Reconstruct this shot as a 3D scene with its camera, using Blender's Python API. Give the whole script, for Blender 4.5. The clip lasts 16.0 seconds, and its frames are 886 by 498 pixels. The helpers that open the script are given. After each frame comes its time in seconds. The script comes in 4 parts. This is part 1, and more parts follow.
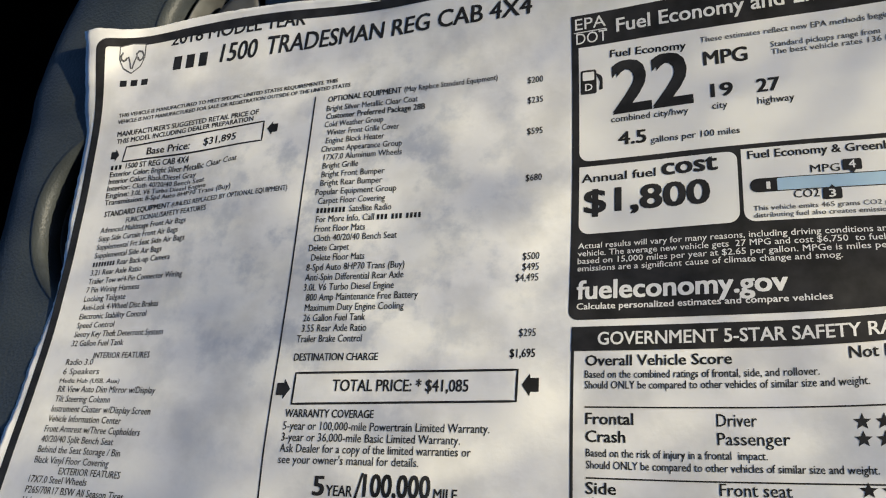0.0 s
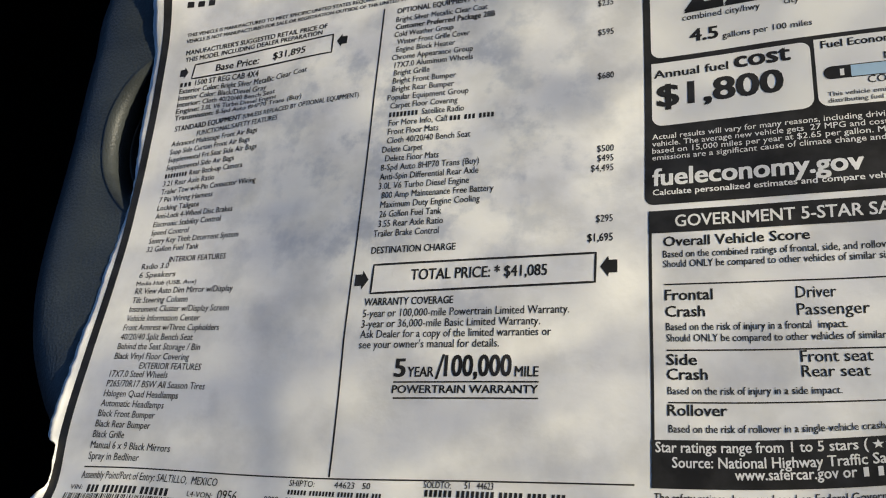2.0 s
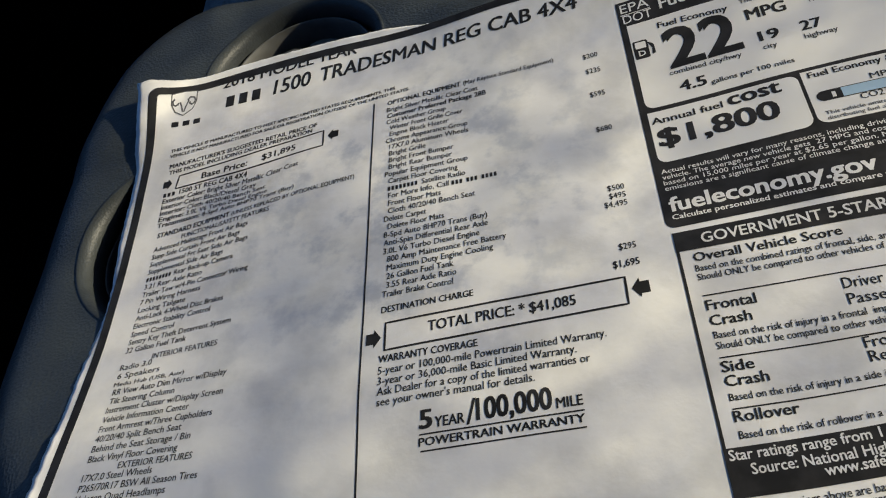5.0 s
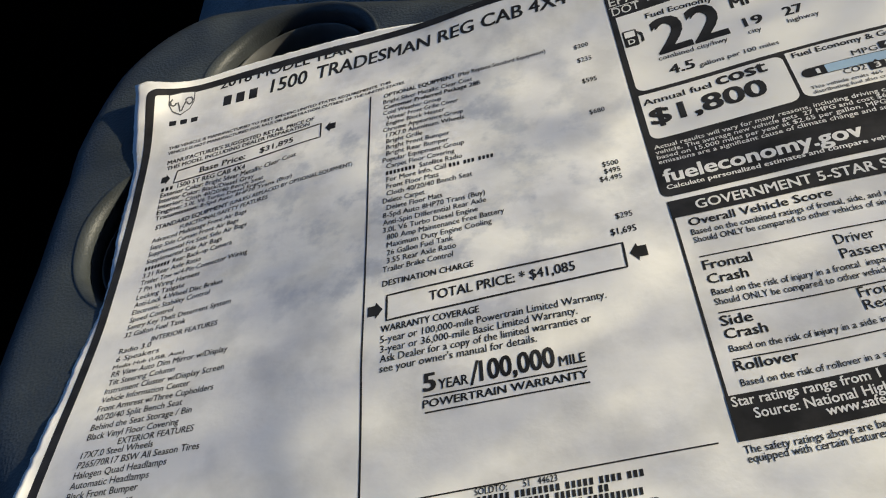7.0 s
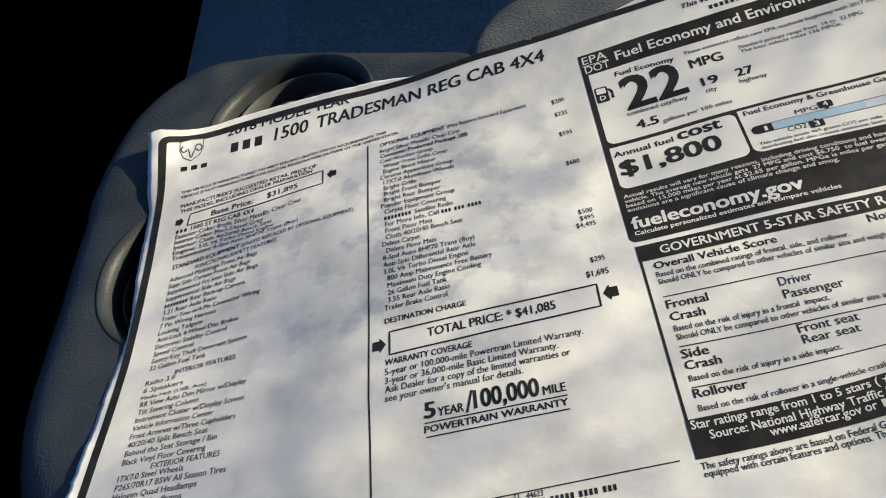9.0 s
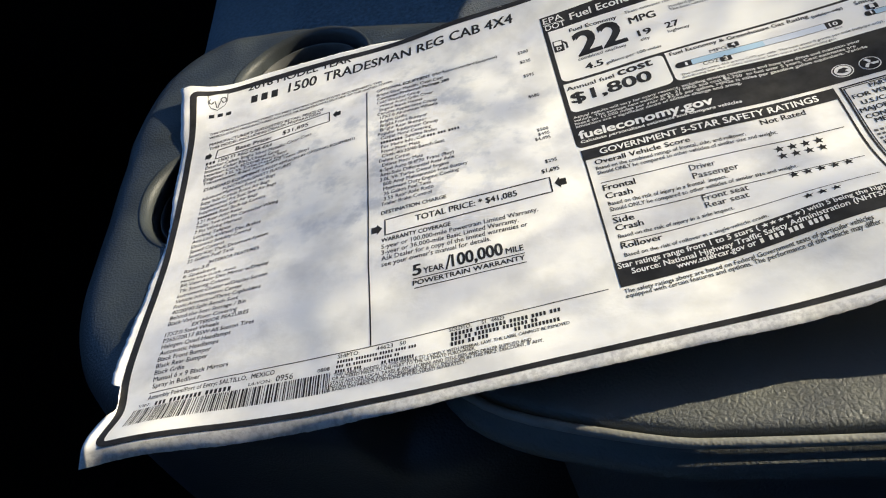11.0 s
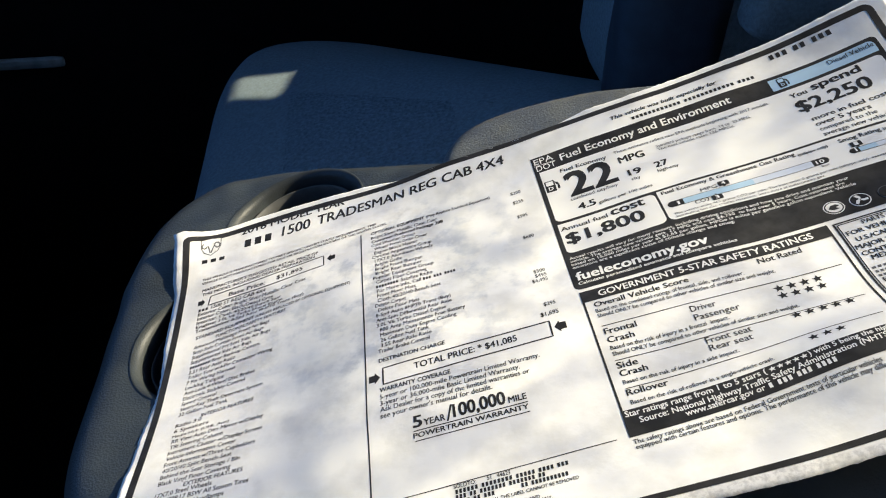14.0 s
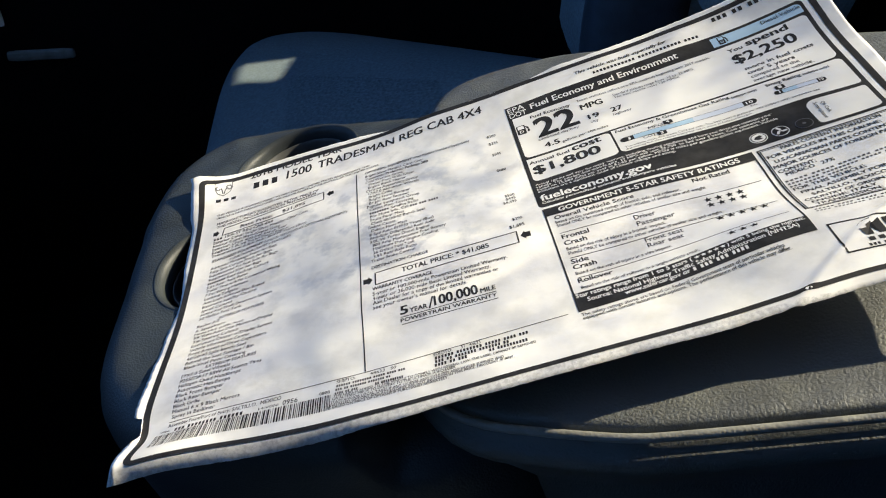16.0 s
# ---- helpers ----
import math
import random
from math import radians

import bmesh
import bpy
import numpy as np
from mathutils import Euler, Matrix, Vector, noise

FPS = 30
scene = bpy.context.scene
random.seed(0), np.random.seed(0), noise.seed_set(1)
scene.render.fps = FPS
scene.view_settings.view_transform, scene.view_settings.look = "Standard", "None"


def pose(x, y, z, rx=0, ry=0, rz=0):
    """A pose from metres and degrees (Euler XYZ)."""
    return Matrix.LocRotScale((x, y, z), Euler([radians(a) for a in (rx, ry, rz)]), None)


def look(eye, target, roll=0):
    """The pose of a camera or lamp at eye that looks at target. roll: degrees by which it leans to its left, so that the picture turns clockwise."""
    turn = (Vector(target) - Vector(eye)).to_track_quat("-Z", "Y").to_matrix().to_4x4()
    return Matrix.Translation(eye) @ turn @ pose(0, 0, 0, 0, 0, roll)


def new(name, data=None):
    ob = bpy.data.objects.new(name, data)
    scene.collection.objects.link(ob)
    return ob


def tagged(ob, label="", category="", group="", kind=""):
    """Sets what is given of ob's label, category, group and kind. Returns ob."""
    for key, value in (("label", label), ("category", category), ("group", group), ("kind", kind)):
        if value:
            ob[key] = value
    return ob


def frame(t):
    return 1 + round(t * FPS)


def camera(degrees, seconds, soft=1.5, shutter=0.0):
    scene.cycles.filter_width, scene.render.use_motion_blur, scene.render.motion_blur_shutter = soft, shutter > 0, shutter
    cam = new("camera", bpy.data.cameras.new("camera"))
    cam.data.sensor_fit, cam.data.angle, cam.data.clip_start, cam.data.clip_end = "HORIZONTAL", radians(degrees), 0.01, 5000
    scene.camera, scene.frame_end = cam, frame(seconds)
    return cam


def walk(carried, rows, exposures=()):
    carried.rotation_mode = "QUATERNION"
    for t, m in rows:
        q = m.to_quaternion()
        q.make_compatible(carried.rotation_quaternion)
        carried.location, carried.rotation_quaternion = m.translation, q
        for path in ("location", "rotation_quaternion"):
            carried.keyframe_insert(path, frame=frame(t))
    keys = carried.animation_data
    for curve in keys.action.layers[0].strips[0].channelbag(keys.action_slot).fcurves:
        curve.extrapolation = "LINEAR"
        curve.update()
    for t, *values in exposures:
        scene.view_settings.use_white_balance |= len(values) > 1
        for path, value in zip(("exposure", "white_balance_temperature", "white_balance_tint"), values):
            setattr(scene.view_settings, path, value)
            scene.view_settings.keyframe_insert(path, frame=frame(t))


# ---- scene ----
# camera and its walk
cam = camera(54.65, 16.0, soft=1.08)
PATH = [
    (0, (0.0560, -0.1865, 0.2573), (-0.6211, 0.4996, -1.4950), -44.37),
    (0.5, (0.0633, -0.1916, 0.2602), (-0.6043, 0.4967, -1.4949), -43.90),
    (1, (0.0678, -0.1931, 0.2696), (-0.5950, 0.4904, -1.4892), -44.06),
    (1.5, (0.0595, -0.2074, 0.2700), (-0.6243, 0.4770, -1.4805), -44.77),
    (2, (0.0349, -0.2248, 0.2594), (-0.6604, 0.4585, -1.4869), -44.99),
    (2.5, (0.0301, -0.2385, 0.2518), (-0.6262, 0.4667, -1.5009), -42.96),
    (3, (0.0237, -0.2488, 0.2470), (-0.5946, 0.4840, -1.5082), -42.74),
    (3.5, (0.0174, -0.2526, 0.2493), (-0.5936, 0.5038, -1.4984), -41.87),
    (4, (0.0250, -0.2605, 0.2547), (-0.5650, 0.5340, -1.4833), -40.13),
    (4.5, (0.0108, -0.2669, 0.2326), (-0.5093, 0.8220, -1.3623), -31.79),
    (4.7, (0.0032, -0.2722, 0.2275), (-0.4944, 0.8947, -1.3187), -29.89),
    (6.8, (-0.0146, -0.3034, 0.2084), (-0.4324, 1.0022, -1.2480), -26.32),
    (7, (-0.0138, -0.3031, 0.2120), (-0.4233, 1.0086, -1.2412), -26.16),
    (7.5, (-0.0175, -0.2983, 0.2208), (-0.4117, 1.0206, -1.2300), -25.93),
    (8, (-0.0176, -0.2957, 0.2250), (-0.3965, 1.0232, -1.2300), -25.71),
    (8.5, (-0.0098, -0.3038, 0.2301), (-0.3748, 1.0172, -1.2265), -25.36),
    (9, (-0.0098, -0.3174, 0.2481), (-0.3652, 1.0051, -1.2095), -25.14),
    (9.5, (-0.0111, -0.3430, 0.2546), (-0.3565, 0.9835, -1.2018), -24.72),
    (10, (-0.0110, -0.3714, 0.2580), (-0.3424, 0.9690, -1.1889), -24.15),
    (10.2, (-0.0099, -0.3809, 0.2560), (-0.3381, 0.9670, -1.1846), -23.96),
    (12.3, (-0.0084, -0.4493, 0.2803), (-0.2642, 1.0580, -1.0091), -22.17),
    (12.5, (-0.0081, -0.4349, 0.2810), (-0.2547, 1.0854, -0.9948), -21.97),
    (13, (-0.0065, -0.4183, 0.2743), (-0.2404, 1.1266, -0.9742), -21.81),
    (13.5, (-0.0098, -0.4082, 0.2700), (-0.2301, 1.1563, -0.9562), -21.62),
    (14, (-0.0107, -0.4046, 0.2692), (-0.2193, 1.1747, -0.9401), -21.50),
    (14.5, (-0.0102, -0.4028, 0.2698), (-0.2088, 1.1838, -0.9316), -21.46),
    (15, (-0.0115, -0.4026, 0.2672), (-0.2041, 1.1889, -0.9286), -21.40),
    (15.5, (-0.0139, -0.4171, 0.2723), (-0.2026, 1.1760, -0.9220), -21.37),
    (16, (-0.0121, -0.4876, 0.2729), (-0.1989, 1.1087, -0.9175), -20.98),
]
EXPOSURES = [(0, 1.14), (2, 1.06), (3.5, 0.84), (4.7, 0.88), (7, 1.08), (10, 1.43), (12.3, 1.80), (15.5, 1.78), (16, 1.74)]
walk(cam, [(t, look(eye, target, roll)) for t, eye, target, roll in PATH], EXPOSURES)

# world, sun
SUN = Vector((0.940, 0.145, 0.308)).normalized()
world = bpy.data.worlds.new("sky")
scene.world = world
world.use_nodes = True
sky = world.node_tree.nodes.new("ShaderNodeTexSky")
sky.sky_type, sky.sun_disc, sky.ozone_density = "NISHITA", False, 6.0
sky.sun_elevation = math.asin(SUN.z)
sky.sun_rotation = math.atan2(SUN.x, SUN.y)
world.node_tree.links.new(sky.outputs[0], world.node_tree.nodes["Background"].inputs[0])
world.node_tree.nodes["Background"].inputs[1].default_value = 0.13
sun_lamp = bpy.data.lights.new("sun", "SUN")
sun_lamp.energy, sun_lamp.angle, sun_lamp.color = 5.0, radians(0.35), (1.0, 0.875, 0.62)
new("sun", sun_lamp).matrix_world = look(SUN * 5, (0, 0, 0))

# materials
MATS = {}


def material(name, colour, rough=0.5, metal=0.0, spec=0.5):
    m = bpy.data.materials.new(name)
    m.use_nodes = True
    b = m.node_tree.nodes["Principled BSDF"]
    b.inputs["Base Color"].default_value = (*colour, 1)
    b.inputs["Roughness"].default_value = rough
    b.inputs["Metallic"].default_value = metal
    b.inputs["Specular IOR Level"].default_value = spec
    MATS[name] = m
    return m, m.node_tree, b


def noise_tex(tree, scale, detail=4.0, rough=0.55):
    coord = tree.nodes.new("ShaderNodeTexCoord")
    n = tree.nodes.new("ShaderNodeTexNoise")
    n.inputs["Scale"].default_value, n.inputs["Detail"].default_value, n.inputs["Roughness"].default_value = scale, detail, rough
    tree.links.new(coord.outputs["Object"], n.inputs["Vector"])
    return n


def vary(tree, bsdf, colour, scale, low, high, detail=5.0, span=(0.35, 0.65)):
    """Base colour varied by a noise between two shades."""
    n = noise_tex(tree, scale, detail)
    r = tree.nodes.new("ShaderNodeValToRGB")
    r.color_ramp.elements[0].position, r.color_ramp.elements[1].position = span
    r.color_ramp.elements[0].color = (*[c * low for c in colour], 1)
    r.color_ramp.elements[1].color = (*[min(1, c * high) for c in colour], 1)
    tree.links.new(n.outputs["Fac"], r.inputs["Fac"])
    tree.links.new(r.outputs["Color"], bsdf.inputs["Base Color"])
    return n


def bump(tree, bsdf, sources, strength=0.4, distance=0.001):
    """Adds up the heights of textures into one bump."""
    last = None
    for out, weight in sources:
        m = tree.nodes.new("ShaderNodeMath")
        m.operation = "MULTIPLY"
        m.inputs[1].default_value = weight
        tree.links.new(out, m.inputs[0])
        if last is not None:
            a = tree.nodes.new("ShaderNodeMath")
            tree.links.new(last, a.inputs[0])
            tree.links.new(m.outputs[0], a.inputs[1])
            last = a.outputs[0]
        else:
            last = m.outputs[0]
    b = tree.nodes.new("ShaderNodeBump")
    b.inputs["Strength"].default_value, b.inputs["Distance"].default_value = strength, distance
    tree.links.new(last, b.inputs["Height"])
    tree.links.new(b.outputs["Normal"], bsdf.inputs["Normal"])


def cells(tree, scale, feature="F1", smooth=False):
    coord = tree.nodes.new("ShaderNodeTexCoord")
    v = tree.nodes.new("ShaderNodeTexVoronoi")
    v.feature = feature
    v.inputs["Scale"].default_value = scale
    tree.links.new(coord.outputs["Object"], v.inputs["Vector"])
    return v.outputs["Distance"]


PAPER, t_, b_ = material("paper", (0.80, 0.80, 0.79), 0.62, spec=0.22)
vary(t_, b_, (0.80, 0.80, 0.79), 38, 0.85, 1.02, 11.0, (0.36, 0.54))
# crisp grey wisps of mottled shade painted over the middle of the sheet
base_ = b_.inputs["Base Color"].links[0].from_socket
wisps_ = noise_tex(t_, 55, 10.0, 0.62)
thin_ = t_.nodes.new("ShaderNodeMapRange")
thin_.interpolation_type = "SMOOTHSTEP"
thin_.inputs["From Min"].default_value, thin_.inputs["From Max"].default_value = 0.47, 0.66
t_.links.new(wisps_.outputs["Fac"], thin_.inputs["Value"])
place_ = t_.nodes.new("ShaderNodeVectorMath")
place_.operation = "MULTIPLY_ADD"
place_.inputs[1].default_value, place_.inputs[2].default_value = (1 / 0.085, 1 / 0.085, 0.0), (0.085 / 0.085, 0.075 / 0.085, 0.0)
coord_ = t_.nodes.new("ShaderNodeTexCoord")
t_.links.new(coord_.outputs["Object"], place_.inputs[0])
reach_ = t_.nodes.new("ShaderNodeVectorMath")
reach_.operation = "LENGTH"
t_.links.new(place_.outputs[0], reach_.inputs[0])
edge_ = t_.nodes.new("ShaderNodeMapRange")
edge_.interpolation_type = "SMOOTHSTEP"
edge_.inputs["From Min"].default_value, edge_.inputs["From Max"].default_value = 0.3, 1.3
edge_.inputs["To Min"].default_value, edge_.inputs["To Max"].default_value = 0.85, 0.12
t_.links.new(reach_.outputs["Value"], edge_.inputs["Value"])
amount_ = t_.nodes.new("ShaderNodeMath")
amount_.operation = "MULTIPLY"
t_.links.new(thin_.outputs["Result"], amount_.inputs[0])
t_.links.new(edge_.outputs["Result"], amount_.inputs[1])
shade_ = t_.nodes.new("ShaderNodeMix")
shade_.data_type = "RGBA"
shade_.inputs["B"].default_value = (0.47, 0.50, 0.56, 1)
t_.links.new(amount_.outputs[0], shade_.inputs["Factor"])
t_.links.new(base_, shade_.inputs["A"])
# specks of old adhesive along the lower margin
specks_ = noise_tex(t_, 420, 6.0, 0.65)
split_ = t_.nodes.new("ShaderNodeSeparateXYZ")
t_.links.new(coord_.outputs["Object"], split_.inputs[0])
foot_ = t_.nodes.new("ShaderNodeMapRange")
foot_.inputs["From Min"].default_value, foot_.inputs["From Max"].default_value = -0.2296, -0.2304
t_.links.new(split_.outputs["Y"], foot_.inputs["Value"])
speck_ = t_.nodes.new("ShaderNodeMapRange")
speck_.inputs["From Min"].default_value, speck_.inputs["From Max"].default_value = 0.44, 0.62
speck_.inputs["To Max"].default_value = 0.5
t_.links.new(specks_.outputs["Fac"], speck_.inputs["Value"])
both_ = t_.nodes.new("ShaderNodeMath")
both_.operation = "MULTIPLY"
t_.links.new(foot_.outputs["Result"], both_.inputs[0])
t_.links.new(speck_.outputs["Result"], both_.inputs[1])
glue_ = t_.nodes.new("ShaderNodeMix")
glue_.data_type = "RGBA"
glue_.inputs["B"].default_value = (0.34, 0.34, 0.35, 1)
t_.links.new(both_.outputs[0], glue_.inputs["Factor"])
t_.links.new(shade_.outputs["Result"], glue_.inputs["A"])
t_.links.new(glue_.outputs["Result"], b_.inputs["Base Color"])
# faint creases between flat facets
facet_ = t_.nodes.new("ShaderNodeMath")
facet_.operation = "MINIMUM"
facet_.inputs[1].default_value = 0.10
t_.links.new(cells(t_, 24, "DISTANCE_TO_EDGE"), facet_.inputs[0])
bump(t_, b_, [(facet_.outputs[0], 0.6), (noise_tex(t_, 60, 6).outputs["Fac"], 1.0), (noise_tex(t_, 150, 5).outputs["Fac"], 0.25), (noise_tex(t_, 900, 3).outputs["Fac"], 0.05)], 0.15, 0.002)

INK, t_, b_ = material("black_ink", (0.018, 0.018, 0.019), 0.64, spec=0.22)
vary(t_, b_, (0.018, 0.018, 0.019), 120, 0.7, 1.6)
bump(t_, b_, [(noise_tex(t_, 60, 6).outputs["Fac"], 1.0)], 0.12, 0.002)

GREY_INK, t_, b_ = material("thin_grey_ink", (0.14, 0.14, 0.145), 0.62, spec=0.32)
vary(t_, b_, (0.10, 0.10, 0.105), 150, 0.8, 1.3)

WHITE_INK, t_, b_ = material("unprinted_white", (0.78, 0.78, 0.77), 0.62, spec=0.22)
vary(t_, b_, (0.78, 0.78, 0.77), 40, 0.96, 1.02)
bump(t_, b_, [(noise_tex(t_, 60, 6).outputs["Fac"], 1.0)], 0.12, 0.002)

BLUE_INK, t_, b_ = material("light_blue_ink", (0.40, 0.57, 0.72), 0.62, spec=0.22)
vary(t_, b_, (0.40, 0.57, 0.72), 60, 0.95, 1.04)
PALE_INK, t_, b_ = material("pale_blue_ink", (0.60, 0.66, 0.76), 0.62, spec=0.22)
vary(t_, b_, (0.60, 0.66, 0.76), 60, 0.97, 1.03)

TRAY, t_, b_ = material("grained_grey_plastic", (0.029, 0.036, 0.041), 0.48, spec=0.5)
vary(t_, b_, (0.029, 0.036, 0.041), 35, 0.88, 1.15)
bump(t_, b_, [(cells(t_, 800), 1.0), (noise_tex(t_, 700, 4).outputs["Fac"], 0.6)], 0.35, 0.0006)

CUP, t_, b_ = material("smooth_dark_liner", (0.02, 0.021, 0.022), 0.40)
vary(t_, b_, (0.02, 0.021, 0.022), 60, 0.8, 1.3)
RIM, t_, b_ = material("ribbed_rim_plastic", (0.034, 0.040, 0.043), 0.5, spec=0.3)
vary(t_, b_, (0.034, 0.040, 0.043), 90, 0.85, 1.15)
bump(t_, b_, [(cells(t_, 900), 1.0)], 0.22, 0.0005)

PIPING, t_, b_ = material("paler_piping_vinyl", (0.23, 0.235, 0.22), 0.5)
vary(t_, b_, (0.23, 0.235, 0.22), 70, 0.8, 1.15)
bump(t_, b_, [(cells(t_, 700), 1.0)], 0.3, 0.0006)

GRIP, t_, b_ = material("grey_rubber", (0.070, 0.073, 0.074), 0.6)
vary(t_, b_, (0.070, 0.073, 0.074), 120, 0.8, 1.15)

VINYL, t_, b_ = material("pebbled_grey_vinyl", (0.112, 0.121, 0.120), 0.42, spec=0.45)
vary(t_, b_, (0.112, 0.121, 0.120), 22, 0.9, 1.1)
bump(t_, b_, [(cells(t_, 430, "DISTANCE_TO_EDGE"), 1.0), (noise_tex(t_, 420, 6, 0.7).outputs["Fac"], 1.3), (noise_tex(t_, 120, 3).outputs["Fac"], 0.5)], 0.42, 0.0011)

CLOTH, t_, b_ = material("grey_seat_cloth", (0.165, 0.215, 0.245), 0.9, spec=0.2)
vary(t_, b_, (0.165, 0.215, 0.245), 300, 0.85, 1.15)
bump(t_, b_, [(cells(t_, 900), 1.0)], 0.5, 0.0008)
MESH_CLOTH, t_, b_ = material("dotted_seat_insert", (0.165, 0.215, 0.245), 0.9, spec=0.2)
vary(t_, b_, (0.15, 0.20, 0.23), 260, 0.8, 1.2)
bump(t_, b_, [(cells(t_, 190), 1.0)], 0.9, 0.0028)

TRIM, t_, b_ = material("black_trim", (0.005, 0.005, 0.006), 0.8, spec=0.05)
vary(t_, b_, (0.005, 0.005, 0.006), 40, 0.8, 1.2)
CARPET, t_, b_ = material("black_floor_vinyl", (0.004, 0.004, 0.004), 0.9, spec=0.05)
vary(t_, b_, (0.004, 0.004, 0.004), 50, 0.7, 1.3)
LINER, t_, b_ = material("headliner_cloth", (0.10, 0.10, 0.10), 0.95)
vary(t_, b_, (0.10, 0.10, 0.10), 200, 0.9, 1.1)
# darker than the seat cloth: shade put into the side panel's colour
SHADED_SIDE, t_, b_ = material("shade_darkened_navy", (0.030, 0.042, 0.062), 0.6, spec=0.3)
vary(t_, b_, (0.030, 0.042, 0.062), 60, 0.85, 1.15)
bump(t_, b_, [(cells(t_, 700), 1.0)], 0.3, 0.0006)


# ---- helpers of this scene
def part(name, data, mat, parent=None, label="", smooth=True):
    if isinstance(data, bmesh.types.BMesh):
        me = bpy.data.meshes.new(name)
        data.to_mesh(me)
        data.free()
    else:
        me = bpy.data.meshes.new(name)
        me.from_pydata(data[0], [], data[1])
    me.materials.append(mat)
    if smooth:
        me.polygons.foreach_set("use_smooth", [True] * len(me.polygons))
    ob = new(name, me)
    ob.parent = parent
    if label:
        tagged(ob, label)
    return ob


def thing(name, label, category, group="", kind=""):
    return tagged(new(name), label, category, group, kind)


def sstep(x):
    x = min(1.0, max(0.0, x))
    return x * x * (3 - 2 * x)


def bell(x, y, cx, cy, rx, ry):
    return math.exp(-(((x - cx) / rx) ** 2) - ((y - cy) / ry) ** 2)


def soft_box(sx, sy, sz, r, n=10, puff=0.0):
    """A box with round edges, n cells a side, its faces puffed out a little. Centre at the origin."""
    bm = bmesh.new()
    bmesh.ops.create_cube(bm, size=2.0)
    bmesh.ops.subdivide_edges(bm, edges=bm.edges[:], cuts=n - 1, use_grid_fill=True)
    for v in bm.verts:
        a = Vector((math.sin(v.co.x * math.pi / 2), math.sin(v.co.y * math.pi / 2), math.sin(v.co.z * math.pi / 2)))
        p = Vector((a.x * sx / 2, a.y * sy / 2, a.z * sz / 2))
        q = Vector([max(-s / 2 + r, min(s / 2 - r, c)) for s, c in zip((sx, sy, sz), p)])
        d = p - q
        p = q + d.normalized() * r if d.length > 1e-9 else p
        p.z += puff * (1 if v.co.z > 0 else -1) * abs(v.co.z) * (1 - v.co.x ** 2) * (1 - v.co.y ** 2)
        v.co = p
    return bm


def moved(bm, m):
    bmesh.ops.transform(bm, matrix=m, verts=bm.verts)
    return bm


def rings(loops):
    """A skin over closed loops of equal length; the first is closed by a fan, the last is left open."""
    n = len(loops[0])
    verts = [p for loop in loops for p in loop]
    faces = []
    for k in range(len(loops) - 1):
        for i in range(n):
            j = (i + 1) % n
            faces.append((k * n + i, (k + 1) * n + i, (k + 1) * n + j, k * n + j))
    c = [sum(p[a] for p in loops[0]) / n for a in range(3)]
    verts.append(tuple(c))
    for i in range(n):
        faces.append((len(verts) - 1, i, (i + 1) % n))
    return verts, faces


def tube(points, r, sides=10, closed=False):
    verts, faces = [], []
    pts = [Vector(p) for p in points]
    n = len(pts)
    for i, p in enumerate(pts):
        a = pts[(i + 1) % n] if closed or i < n - 1 else p
        b = pts[i - 1] if closed or i > 0 else p
        d = (a - b).normalized()
        side = d.cross(Vector((0, 0, 1))).normalized() if abs(d.z) < 0.95 else Vector((1, 0, 0))
        up = side.cross(d)
        for k in range(sides):
            w = 2 * math.pi * k / sides
            verts.append(p + (side * math.cos(w) + up * math.sin(w)) * r)
    for i in range(n if closed else n - 1):
        for k in range(sides):
            i2, k2 = (i + 1) % n, (k + 1) % sides
            faces.append((i * sides + k, i * sides + k2, i2 * sides + k2, i2 * sides + k))
    if not closed:
        faces.append(tuple(range(sides - 1, -1, -1)))
        faces.append(tuple(range((n - 1) * sides, n * sides)))
    return [tuple(v) for v in verts], faces


def lathe(profile, centre, n=96):
    """A turned skin: profile of (radius, z) pairs."""
    verts = [(centre[0] + r * math.cos(2 * math.pi * k / n), centre[1] + r * math.sin(2 * math.pi * k / n), z) for r, z in profile for k in range(n)]
    faces = []
    for a in range(len(profile) - 1):
        for k in range(n):
            k2 = (k + 1) % n
            faces.append((a * n + k, a * n + k2, (a + 1) * n + k2, (a + 1) * n + k))
    return verts, faces


def slab(x0, x1, y0, y1, z0, z1):
    bm = bmesh.new()
    bmesh.ops.create_cube(bm, size=1.0)
    return moved(bm, Matrix.Translation(((x0 + x1) / 2, (y0 + y1) / 2, (z0 + z1) / 2)) @ Matrix.Diagonal((x1 - x0, y1 - y0, z1 - z0, 1)))


# corners, across and up, of a made-up gap for the seat's sun patch
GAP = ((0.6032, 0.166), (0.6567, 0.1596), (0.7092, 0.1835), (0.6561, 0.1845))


# ---- the cab: floor, doors, roof, closing walls
def structure(name, bm, mat, label, category):
    return tagged(part(name, bm, mat, None, "", False), label, category, "", "structure")


structure("floor", slab(-1.5, 0.75, -1.2, 0.95, -0.62, -0.55), CARPET, "black rubbery vinyl cab floor", "floor")
structure("ceiling", slab(-0.75, 0.75, -1.26, 0.90, 0.92, 0.96), LINER, "grey cloth headliner of the cab", "ceiling")
structure("wall_rear_lower", slab(0.66, 0.70, -1.2, 0.55, -0.55, 0.10), LINER, "grey cab back wall below the rear window", "wall")
structure("wall_rear_upper", slab(0.66, 0.70, -1.2, 0.55, 0.80, 0.92), LINER, "grey cab back wall above the rear window", "wall")
structure("wall_front", slab(-1.5, -1.42, -1.2, 0.80, -0.55, 0.30), TRIM, "black firewall of the footwell", "wall")
